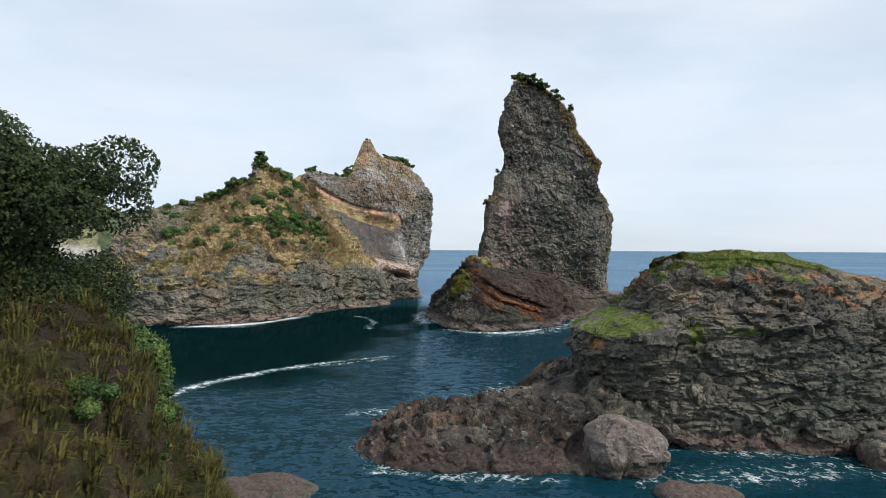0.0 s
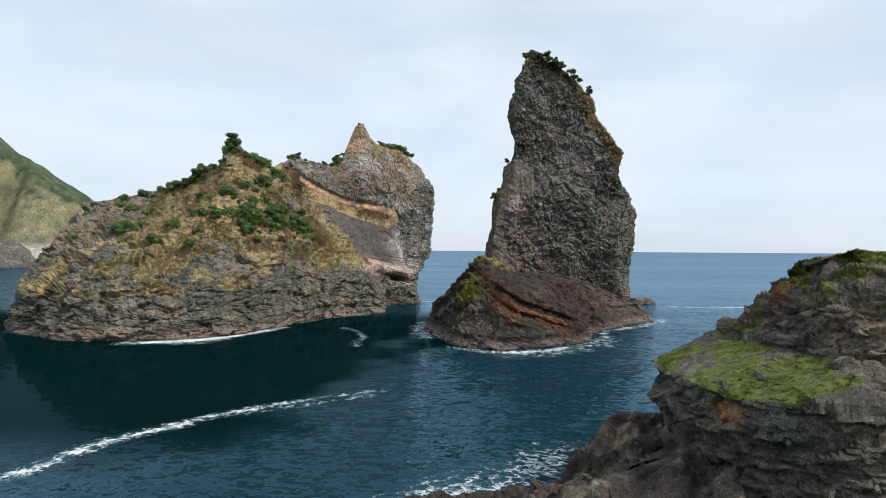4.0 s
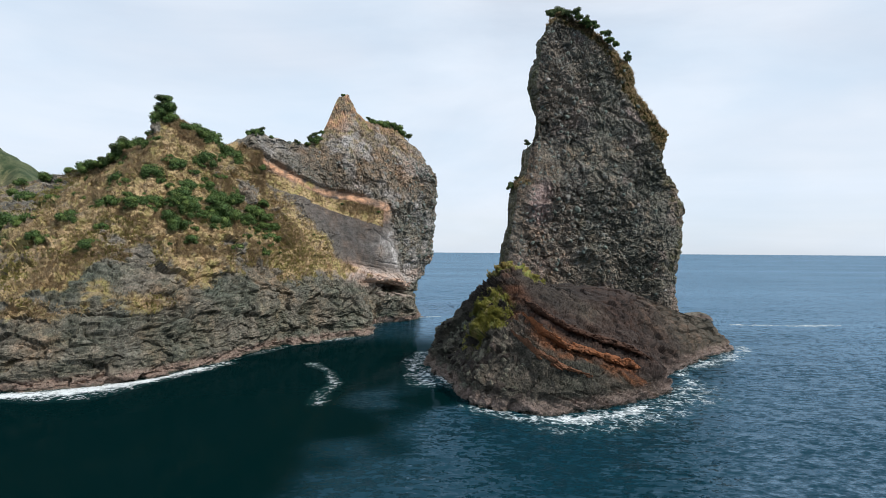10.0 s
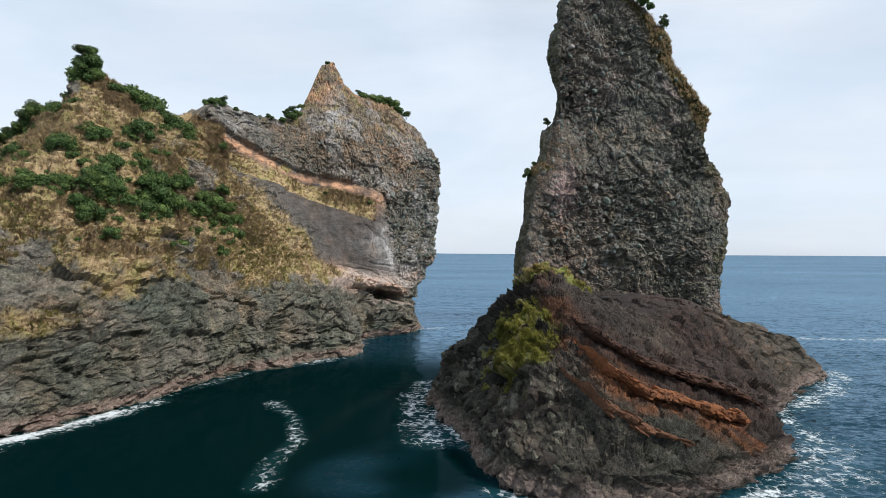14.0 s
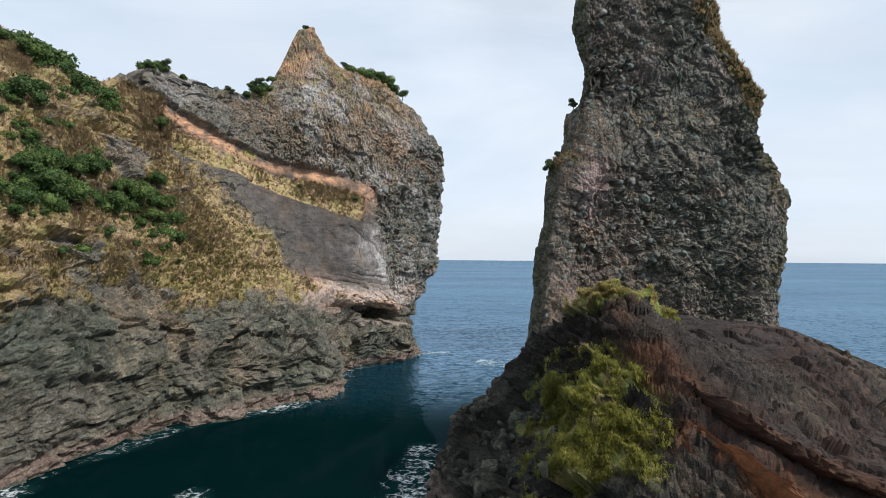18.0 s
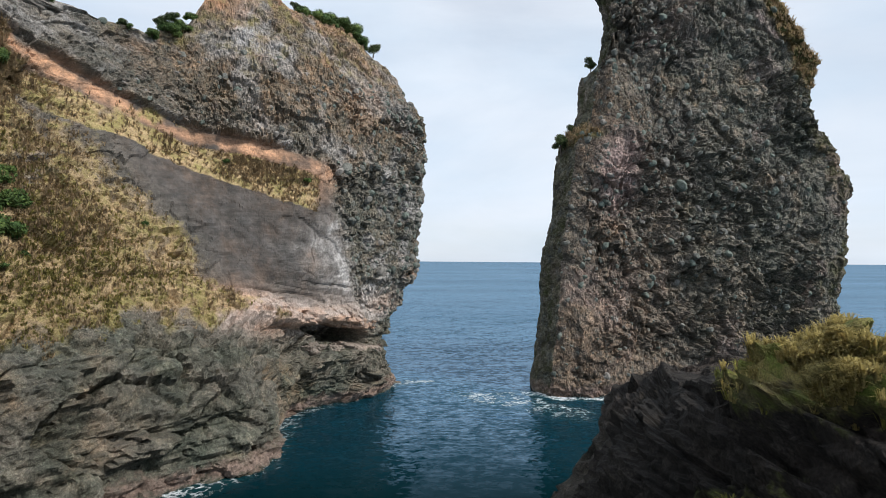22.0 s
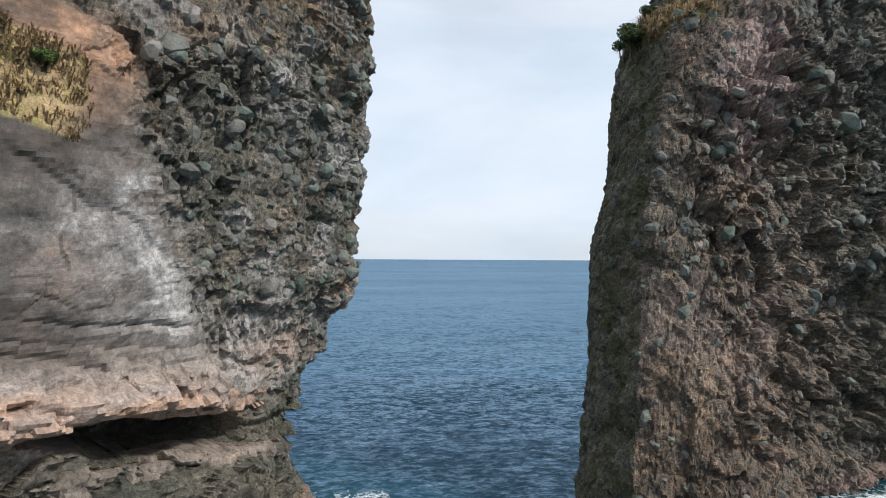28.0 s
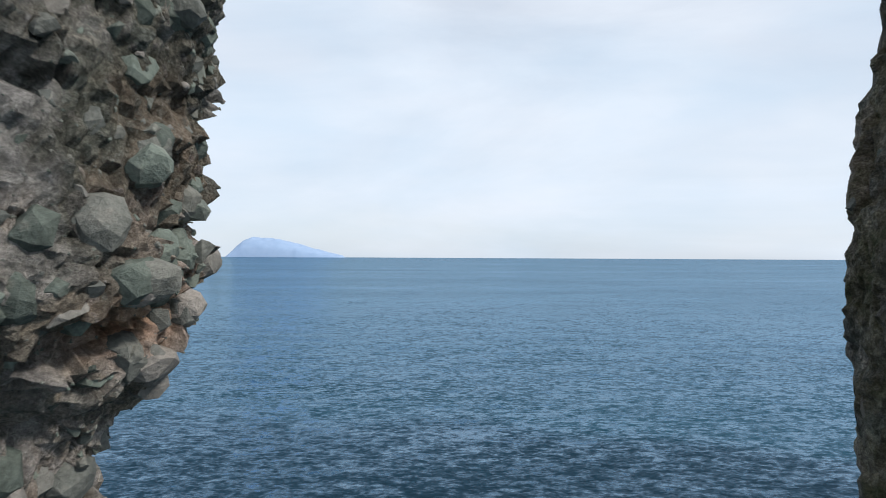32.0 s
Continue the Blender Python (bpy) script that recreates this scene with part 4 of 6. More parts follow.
# the reddish tuff ridge before the stack
TUFF = [
    (-2.8, 88, 3.4, 86, 8.0, [(0.12, 1.5), (0.26, 3.0), (0.5, 4.4), (0.8, 6.9)]),
    (-0.6, 80, 3.4, 83.6, 8.0, [(0.12, 1.5), (0.35, 3.0), (0.58, 4.8), (0.82, 6.9)]),
    (0.2, 75, 3.7, 82.8, 8.3, [(0.08, 1.4), (0.25, 3.0), (0.55, 5.4), (0.82, 7.4)]),
    (2.7, 71.5, 4.2, 82.8, 8.5, [(0.05, 1.4), (0.2, 2.8), (0.55, 5.6), (0.82, 7.6)]),
    (6.1, 70.4, 5.0, 84.0, 8.6, [(0.04, 1.4), (0.18, 2.8), (0.55, 5.8), (0.82, 7.8)]),
    (9.5, 72.6, 6.8, 85.4, 7.9, [(0.04, 1.2), (0.16, 2.4), (0.5, 4.8), (0.82, 7.0)]),
    (15.1, 77.0, 10.6, 88, 6.3, [(0.05, 1.1), (0.18, 2.1), (0.5, 3.9), (0.82, 5.7)]),
    (17.6, 83.0, 15, 91.2, 5.8, [(0.05, 0.9), (0.15, 1.6), (0.5, 3.4), (0.82, 5.2)]),
    (24, 90.4, 21, 95, 4.4, [(0.05, 0.7), (0.2, 1.5), (0.5, 2.9), (0.85, 4.1)]),
    (29.2, 96.0, 26.4, 96.4, 2.9, [(0.1, 0.7), (0.3, 1.5), (0.6, 2.3), (0.85, 2.8)]),
    (25, 100, 19.5, 97.3, 4.9, [(0.1, 1.2), (0.3, 2.4), (0.6, 3.8), (0.85, 4.6)]),
    (12, 99.4, 12, 96, 6.8, [(0.1, 1.5), (0.25, 3.4), (0.5, 5.2), (0.8, 6.4)]),
    (4.0, 97.4, 6.6, 94.8, 6.6, [(0.08, 1.6), (0.2, 3.6), (0.4, 5.4), (0.75, 6.3)]),
    (1.2, 94, 4.6, 91.5, 6.8, [(0.1, 1.5), (0.3, 3.2), (0.55, 5.2), (0.85, 6.4)]),
]
SPINE = [(3.9, 84.0, 8.9), (4.7, 85.2, 9.2), (5.2, 88.0, 7.7), (7.2, 92.0, 6.6), (12.5, 93.4, 6.5), (17.5, 95.2, 6.3), (20.5, 95.8, 5.0), (24.0, 96.0, 3.6), (26.2, 96.2, 3.1)]
P0 = ring_loft(TUFF, [60, 60, 60, 60, 60, 80, 80, 70, 50, 30, 30, 30, 30, 40], 190, 0.8, SPINE)
tuff_P, _n = rock_detail(P0, True, 0.5, 0.0, 53, (1.2, 1.2, 1.4), 0.72 * smooth(1, 6, P0.reshape(-1, 3)[:, 0]), shut=32)
q = tuff_P.reshape(-1, 3)
bed = q[:, 2] * 0.80 + q[:, 0] * 0.42 - q[:, 1] * 0.10 + 0.6 * fbm(q * 0.15, 2, 54)
line = np.stack([bed * 1.15, 0 * bed, 0 * bed], 1)
lay = fbm(line, 4, 55, 0.62)
keep = smooth(186, 166, np.arange(len(q)) % 190) * smooth(0.985, 0.90, grid_normals(P0, True).reshape(-1, 3)[:, 2])
saw = (bed * 1.5 + 0.5 * fbm(q * 0.45, 3, 56)) % 1.0
lip = (0.5 * (saw - 0.5) + 0.2 * (((bed * 4.1 + 0.4 * fbm(q * 0.8, 2, 52)) % 1.0) - 0.5)) * smooth(1.5, 4.5, q[:, 0] + 0.75 * (q[:, 2] - 6.0) + 1.0)
q = q + _n.reshape(-1, 3) * (keep * (0.22 * lay + lip - 1.3 * np.exp(-((bed - 0.9) / 0.22) ** 2) * blob(q, (9, 77, 4), (5, 6, 3))))[:, None]
tuff_P = q.reshape(tuff_P.shape)
_mean = sum(np.roll(tuff_P, k, 0) for k in range(-8, 9)) / 17
_ease = np.maximum(smooth(122, 158, np.arange(190))[None, :], smooth(89, 93, tuff_P[..., 1]))[..., None]
tuff_P = tuff_P * (1 - _ease) + _mean * _ease
q = tuff_P.reshape(-1, 3)
_calm = grid_normals(P0, True)
_calm = sum(np.roll(_calm, k, 0) for k in range(-12, 13)) / 25
bed = q[:, 2] * 0.80 + q[:, 0] * 0.42 - q[:, 1] * 0.10 + 0.5 * fbm(q * 0.3, 3, 54)
o1, j1 = facets(q * np.array([0.9, 0.9, 1.7]), 64)
o2, j2 = facets(q * np.array([2.4, 2.4, 4.2]), 65)
_rel = 0.30 * o1 - 0.10 * (1 - j1) + (0.13 * o2 - 0.05 * (1 - j2)) * (1 - 0.9 * _ease[..., 0].ravel()) + 0.20 * (((bed * 1.7 + 0.5 * fbm(q * 0.7, 2, 66)) % 1.0) - 0.5) * smooth(-0.2, 0.2, fbm(q * 0.4, 3, 69)) * (1 - _ease[..., 0].ravel())
tuff_P = tuff_P + _calm * (_rel.reshape(740, 190) * (0.35 + 0.65 * _ease[..., 0]) * smooth(189, 184, np.arange(190))[None, :])[..., None]
q = tuff_P.reshape(-1, 3)
X, Y, Z = q.T
slope = grid_normals(P0, True).reshape(-1, 3)[:, 2]
patch = fbm(q * 0.5, 3, 57)
veg = 1.6 * blob(q, (1.7, 80.2, 4.9), (2.4, 4.2, 2.4)) + 1.4 * blob(q, (4.4, 84.8, 9.0), (2.4, 2.6, 0.9)) + 1.1 * blob(q, (7.6, 86.6, 8.1), (3.5, 3.5, 0.9))
veg *= 0.35 + 0.65 * smooth(-0.25, 0.12, fbm(q * 0.95, 3, 62))
edge = X - np.interp(Z, [0.0, 1.8, 3.1, 6.0, 8.7], [15.0, 11.5, 7.4, 4.6, 4.0])   # boundary of black lava below and brown tuff above
dark = smooth(0.9, -0.9, edge + 1.4 * patch) * (Y < 92) + smooth(88, 92, Y) * smooth(9, 5, X)
thin = smooth(0.02, 0.22, fbm(np.stack([bed * 2.6 + 0.5 * fbm(q * 0.5, 2, 58), 0 * bed, 0 * bed], 1), 3, 59, 0.6))
zone = smooth(-1.8, -0.4, edge) * smooth(1.6, 0.3, edge) * smooth(2.6, 4.2, X) * smooth(16.0, 13, X) * smooth(84, 80, Y)
redm = (0.35 + 0.65 * thin) * zone * smooth(-0.30, 0.25, fbm(q * np.array([0.35, 0.35, 0.9]), 3, 60)) + 0.9 * blob(q, (4.9, 76.8, 5.2), (0.9, 2.5, 0.5)) * smooth(-0.2, 0.25, fbm(q * 1.3, 3, 61))
crest = np.interp(X, [2, 5, 7, 10.6, 15, 21], [8.6, 9.0, 8.2, 6.8, 6.1, 4.6])
dark = np.maximum(dark, smooth(-2.7, -1.5, Z - crest + 0.9 * patch) * smooth(14.5, 10, X))
warm = (1 - dark) * (0.5 + 0.5 * smooth(-0.2, 0.3, patch))
dark = np.clip(dark, 0, 1)
tuff = tagged(new("tuff_ridge", None), "low reddish brown tuff ridge with tilted layers and grassy spine", "rock ridge")
tuff_me = rock_mass("ridge", tuff_P, True, TUFF_ROCK, np.stack([veg, 0 * veg, redm], 1), np.stack([0.8 * (1 - dark), 0 * veg, warm, np.maximum(0.3 * dark * smooth(6.0, 4.0, Z), 0.35 * smooth(16, 24, X + 3 * patch))], 1))
part("ridge", tuff_me, tuff)
tuff_veg = veg

# the flat-topped headland near the start
HEAD = [
    (7.9, 33.2, 13.2, 35.2, 9.3, [(0.10, 2.0), (0.02, 4.3), (0.0, 5.4), (0.56, 6.5), (0.72, 8.0)]),
    (9.5, 30.8, 13.8, 33.6, 9.4, [(0.10, 2.0), (0.05, 4.2), (0.0, 5.3), (0.52, 6.3), (0.66, 7.9)]),
    (12.4, 29.6, 15, 32.6, 9.6, [(0.05, 2.0), (0.10, 4.0), (0.18, 5.3), (0.34, 6.5), (0.60, 8.4)]),
    (15.5, 29, 17, 32, 9.7, [(0.05, 2.0), (0.12, 4.0), (0.2, 5.4), (0.3, 6.5), (0.6, 8.6)]),
    (22, 28.5, 22, 32.5, 8.9, [(0.05, 2.0), (0.12, 4.0), (0.2, 5.3), (0.3, 6.3), (0.6, 8.2)]),
    (32, 30, 29, 34, 8.0, [(0.05, 2.0), (0.12, 4.0), (0.2, 5.0), (0.3, 5.8), (0.6, 7.4)]),
    (33, 38, 28, 36, 8.0, [(0.1, 2.0), (0.2, 4.0), (0.3, 5.0), (0.4, 5.8), (0.7, 7.4)]),
    (24, 43, 21, 36.5, 9.0, [(0.1, 2.0), (0.2, 4.0), (0.28, 5.2), (0.35, 6.0), (0.6, 8.2)]),
    (15, 42.4, 15.5, 36, 9.5, [(0.1, 2.0), (0.2, 4.0), (0.28, 5.2), (0.35, 6.0), (0.6, 8.4)]),
    (8.6, 38.9, 12.8, 36.2, 9.0, [(0.12, 2.0), (0.06, 4.2), (0.0, 5.2), (0.52, 6.5), (0.74, 7.8)]),
]
P0 = ring_loft(HEAD, [100, 80, 80, 130, 110, 40, 40, 40, 60, 90], 180, 0.7, [(12.8, 35.2, 9.4), (14, 34.4, 9.8), (17, 34, 9.95), (20, 34.3, 9.8), (23.5, 35, 8.7), (26, 35, 8.4)])
_up = grid_normals(P0, True).reshape(-1, 3)[:, 2]
_hz = P0.reshape(-1, 3)[:, 2]
_terrace = smooth(0.70, 0.9, _up) * smooth(5.1, 5.5, _hz) * smooth(6.9, 6.4, _hz)
_top = np.maximum(smooth(0.75, 0.95, _up) * smooth(8.0, 8.8, _hz), _terrace)
head_P, _n = rock_detail(P0, True, 0.45, 0.6, 71, (0.9, 0.9, 2.3), 0.7 * _top, tilt=(-0.12, 0.06, 1.0), sizes=(0.9, 0.55, 0.26))
q = head_P.reshape(-1, 3)
_cut = np.zeros(len(q))
for _f, _a, _sd in ((0.5, 0.24, 671), (1.3, 0.14, 673), (3.1, 0.07, 675)):
    _h = (q[:, 2] - 0.10 * q[:, 0] + 0.05 * q[:, 1]) * _f + 1.2 * fbm(q * np.array([0.2, 0.2, 0.35]), 4, _sd)
    _h = _h - np.floor(_h)
    _cut += _a * (0.8 * _h - 0.4 - 0.9 * np.exp(-((_h - 0.06) / 0.08) ** 2)) * smooth(-0.05, 0.35, fbm(q * 0.35, 3, _sd + 1))
q = q + _n.reshape(-1, 3) * (_cut * (1 - _top) * smooth(0.3, 1.2, q[:, 2]) * (np.arange(len(q)) % 180 < 174))[:, None]
head_P = q.reshape(head_P.shape)
X, Y, Z = q.T
_nz = fbm(q * 0.9, 4, 74)
veg = smooth(0.55, 0.85, _up + 0.3 * fbm(q * 0.6, 4, 72)) * smooth(8.5, 9.2, Z + 0.8 * fbm(q * 0.5, 3, 73)) + 1.0 * _terrace * smooth(-0.22, 0.10, _nz + 0.3 * fbm(q * 2.2, 2, 67)) * smooth(12.6, 11.6, X)
veg += 0.9 * blob(q, (13.0, 30.6, 5.6), (0.45, 1.5, 1.1)) + 0.7 * blob(q, (15.5, 30, 5.9), (2.2, 1.6, 0.3)) + 0.55 * smooth(0.35, 0.6, _up) * smooth(7.4, 8.2, Z) * smooth(0.0, 0.3, _nz) + 0.55 * smooth(0.3, 0.6, _up) * smooth(6.4, 6.8, Z) * smooth(34.5, 36, Y) * smooth(-0.1, 0.2, _nz)
lichen = 0.9 * blob(q, (8.6, 32.3, 4.8), (0.35, 0.6, 0.3)) + 0.6 * smooth(0.3, 0.42, fbm(q * 1.3, 3, 79)) * smooth(6.8, 7.6, Z)
warm = 0.75 * smooth(6.3, 7.4, Z + _nz) * smooth(-0.25, 0.2, fbm(q * 0.5, 3, 68))
headland = tagged(new("headland", None), "dark layered lava headland with flat grassy top", "headland")
head_me = rock_mass("bluff", head_P, True, LAVA_ROCK, np.clip(np.stack([veg, 0 * veg, lichen], 1), 0, 1), np.stack([0 * veg, 0 * veg, warm, 0.5 * smooth(6.0, 4.5, Z)], 1))
part("bluff", head_me, headland)
head_veg = veg

# low wave-cut shelf running out from the headland
SHELF = [
    (-4.4, 29.6, -2, 31.0, 1.1, [(0.1, 0.4), (0.4, 0.8), (0.7, 1.0)]),
    (-2.1, 26.6, 0.5, 29.5, 1.3, [(0.1, 0.5), (0.4, 0.9), (0.7, 1.2)]),
    (4, 25.8, 5, 30, 1.5, [(0.1, 0.5), (0.4, 0.9), (0.7, 1.3)]),
    (9.5, 26.8, 10, 31.5, 2.6, [(0.1, 0.7), (0.4, 1.4), (0.7, 2.1)]),
    (12, 36, 10.5, 34, 3.2, [(0.2, 1.4), (0.4, 2.2), (0.7, 2.9)]),
    (7.8, 41.4, 8.8, 38.2, 3.0, [(0.06, 1.0), (0.15, 2.0), (0.4, 2.6)]),
    (3.0, 36.4, 4.0, 34, 1.5, [(0.1, 0.4), (0.4, 0.8), (0.7, 1.2)]),
    (-2.5, 34.8, -0.5, 32.4, 1.2, [(0.1, 0.5), (0.4, 0.8), (0.7, 1.1)]),
]
P0 = ring_loft(SHELF, [80, 100, 100, 60, 40, 80, 90, 60], 110, 0.8, [(-1.5, 31.6, 1.2), (3, 32.0, 1.7), (6.5, 34, 2.5), (9.5, 33.8, 3.5)])
shelf_P, _n = rock_detail(P0, True, 0.32, 0.3, 83, (1.2, 1.2, 2.2), tilt=(-0.3, 0.1, 1.0), sizes=(0.9, 0.6, 0.16))
_q = shelf_P.reshape(-1, 3)
for _f, _a, _sd in ((0.75, 0.55, 86), (1.9, 0.22, 88)):     # broken slabs that dip away
    _h = (_q[:, 2] + 0.42 * _q[:, 0] - 0.30 * _q[:, 1]) * _f + 1.0 * fbm(_q * np.array([0.35, 0.35, 0.4]), 4, _sd)
    _h = _h - np.floor(_h)
    _q = _q + _n.reshape(-1, 3) * (_a * (_h - 0.5) * smooth(0.1, 0.8, _q[:, 2]) * (np.arange(len(_q)) % 110 < 104))[:, None]
shelf_P = _q.reshape(shelf_P.shape)
_mean = sum(np.roll(shelf_P, k, 0) for k in range(-2, 3)) / 5
_mean[:, 1:-1] = (_mean[:, :-2] + 2 * _mean[:, 1:-1] + _mean[:, 2:]) / 4
shelf_P = 0.35 * shelf_P + 0.65 * _mean
_q = shelf_P.reshape(-1, 3)
shelf_kind = np.stack([0 * _q[:, 0], 0 * _q[:, 0], 0.6 * smooth(0.0, 0.4, fbm(_q * 0.4, 3, 84)), 0.8 * smooth(0.0, 0.35, fbm(_q * 0.5, 3, 85))], 1)
shelf_me = rock_mass("platform", shelf_P, True, SHELF_ROCK, np.zeros((shelf_P[..., 0].size, 3)), shelf_kind)
shelf = tagged(new("rock_shelf", None), "low jagged wet lava shelf reaching into the sea", "rock shelf")
part("platform", shelf_me, shelf)

# steep overgrown bank beside the start
BANK = [
    (-2.0, -14, -12, -10, 16, [(0.08, 3), (0.16, 6), (0.25, 9), (0.6, 13)]),
    (-2.4, -3, -12, -2, 15, [(0.07, 3), (0.14, 6), (0.24, 9), (0.6, 12.5)]),
    (-2.6, 6, -12, 4, 13.5, [(0.06, 3), (0.12, 6), (0.22, 8.4), (0.6, 11.5)]),
    (-3.6, 11.5, -12, 8, 12.5, [(0.06, 2.5), (0.14, 5.4), (0.25, 7.6), (0.6, 10.2)]),
    (-9, 15.5, -15, 11, 12, [(0.08, 2.5), (0.2, 5), (0.38, 7.5), (0.7, 10.0)]),
    (-26, 17, -24, 10, 13, [(0.12, 2.5), (0.28, 5), (0.5, 8), (0.75, 10.5)]),
    (-36, 4, -26, 2, 16, [(0.12, 3), (0.28, 6), (0.5, 9), (0.75, 13)]),
    (-34, -16, -24, -12, 18, [(0.12, 3), (0.28, 6), (0.5, 10), (0.75, 15)]),
]
P0 = ring_loft(BANK, [50, 70, 120, 100, 50, 30, 20, 20], 130, 0.8, [(-15, -8, 18), (-15, 2, 17), (-18, 6, 15)])
bank_P, _n = rock_detail(P0, True, 0.4, 0.1, 97, (1.2, 1.2, 1.2))
q = bank_P.reshape(-1, 3)
veg = smooth(2.0, 4.5, q[:, 2] + 1.5 * fbm(q * 0.5, 3, 98)) * (0.55 + 0.4 * fbm(q * 0.6, 3, 99))
bank_me = rock_mass("cliff_bank", bank_P, True, EARTH_BANK, np.clip(np.stack([veg, 0 * veg, 0 * veg], 1), 0, 1))
tagged(part("cliff_bank", bank_me), "steep earthy bank overgrown with dry grass", "bank")
bank_veg = veg

# far headland across the bay and the island on the horizon
FAR_ROCK = rock_material("far_cliff", (0.11, 0.115, 0.06), (0.17, 0.165, 0.09), (0.27, 0.24, 0.165), grass=((0.085, 0.10, 0.05), (0.03, 0.05, 0.022)), clast=0.2, strata=0.1, bump=0.8, k=0.09, shore=(0.4, 0.37, 0.33))


def far_headland():
    nx, ny = 190, 100
    x = np.linspace(-900, -235, nx)[:, None]
    y = np.linspace(470, 800, ny)[None, :]
    X, Y = np.broadcast_to(x, (nx, ny)), np.broadcast_to(y, (nx, ny))
    crest = np.interp(X, [-900, -585, -448, -416, -386, -358, -335, -292, -268], [250, 192, 130, 101, 84, 66, 52, 22, -5])
    q = np.stack([X.ravel() * 0.02, Y.ravel() * 0.02, 0 * X.ravel()], 1)
    nse = fbm(q, 5, 301).reshape(nx, ny)
    front = 500 + 12 * vnoise(np.stack([X.ravel() * 0.03, 0 * X.ravel(), 0 * X.ravel()], 1), 305).reshape(nx, ny)
    rise = smooth(0, 1, (Y - front) / 62)
    gully = ridged(np.stack([X.ravel() * 0.045, Y.ravel() * 0.008, 0 * X.ravel()], 1), 3, 309).reshape(nx, ny)
    Z = crest * rise * smooth(680, 575, Y) + (nse * 6 + gully * 4) * rise - 3 * (1 - rise)
    P = np.stack([X, Y, Z], -1)
    q = P.reshape(-1, 3)
    bound = q[:, 0] + 306 + 0.56 * q[:, 2] + 14 * nse.ravel()
    g = smooth(-6, 6, bound) + 0.55 * smooth(-0.1, 0.5, gully.ravel()) * smooth(20, 60, q[:, 2]) + smooth(0.9, 0.99, rise.ravel())
    pl = smooth(14, 8, q[:, 2]) * smooth(8, -8, bound)
    top = tagged(new("far_headland", None), "distant pale sea cliff with green slopes", "headland")
    mask = np.stack([g, pl, 0 * g], 1)
    F = grid_faces(nx, ny, False)
    side = bound[F].mean(1) > 0
    for name, pick in (("cliff", ~side), ("slope", side)):
        used = np.unique(F[pick])
        index = np.zeros(len(q), int)
        index[used] = np.arange(len(used))
        me = raw_mesh(name, q[used], index[F[pick]], FAR_ROCK)
        put_mask(me, mask[used])
        put_mask(me, np.zeros((len(used), 3)), "kind")
        part(name, me, top, "pale bare cliff face" if name == "cliff" else "dark green wooded slope")


far_headland()


def horizon_island():
    m, t, b = nodes_of("distant_island_hazed_rock")
    geo = t.nodes.new("ShaderNodeNewGeometry")
    n = noise_node(t, geo.outputs["Position"], 0.02, 5)
    # blue haze of the distance is painted into the rock colour
    link(t, ramp_node(t, n, [(0.3, (0.26, 0.36, 0.52)), (0.7, (0.30, 0.40, 0.56))]), b.inputs["Base Color"])
    b.inputs["Roughness"].default_value = 1.0
    nx, ny = 90, 20
    u = np.linspace(0, 1, nx)[:, None]
    w = np.linspace(-1, 1, ny)[None, :]
    prof = np.interp(u, [0, 0.04, 0.13, 0.2, 0.42, 0.6, 0.8, 0.95, 1.0], [0, 55, 135, 152, 140, 100, 55, 22, 0])
    X = -1235 + 850 * u + 0 * w
    Y = 4450 + 160 * w + 0 * u
    Z = prof * np.sqrt(np.clip(1 - w ** 2, 0, 1)) + 5 * vnoise(np.stack([X.ravel() * 0.03, Y.ravel() * 0.03, 0 * X.ravel()], 1), 400).reshape(nx, ny) - 8
    me = raw_mesh("distant_island", np.stack([X, Y, Z], -1).reshape(-1, 3), grid_faces(nx, ny, False), m)
    tagged(part("distant_island", me), "hazy blue island far out on the horizon", "island", kind="structure")


horizon_island()


# ---- the sea ----
def poly_dist(X, Y, pts, closed=True):
    """Distance of points to a polyline."""
    d = np.full(X.shape, 1e9)
    n = len(pts)
    for k in range(n if closed else n - 1):
        ax, ay = pts[k]
        bx, by = pts[(k + 1) % n]
        vx, vy = bx - ax, by - ay
        t = np.clip(((X - ax) * vx + (Y - ay) * vy) / (vx * vx + vy * vy), 0, 1)
        d = np.minimum(d, np.hypot(X - ax - t * vx, Y - ay - t * vy))
    return d


def axis(lo, hi, step, far):
    inner = np.arange(lo, hi + 0.01, step)
    out, s, v = [], step, hi
    while v < far:
        s *= 1.18
        v += s
        out.append(min(v, far))
    out = np.array(out)
    return inner, out


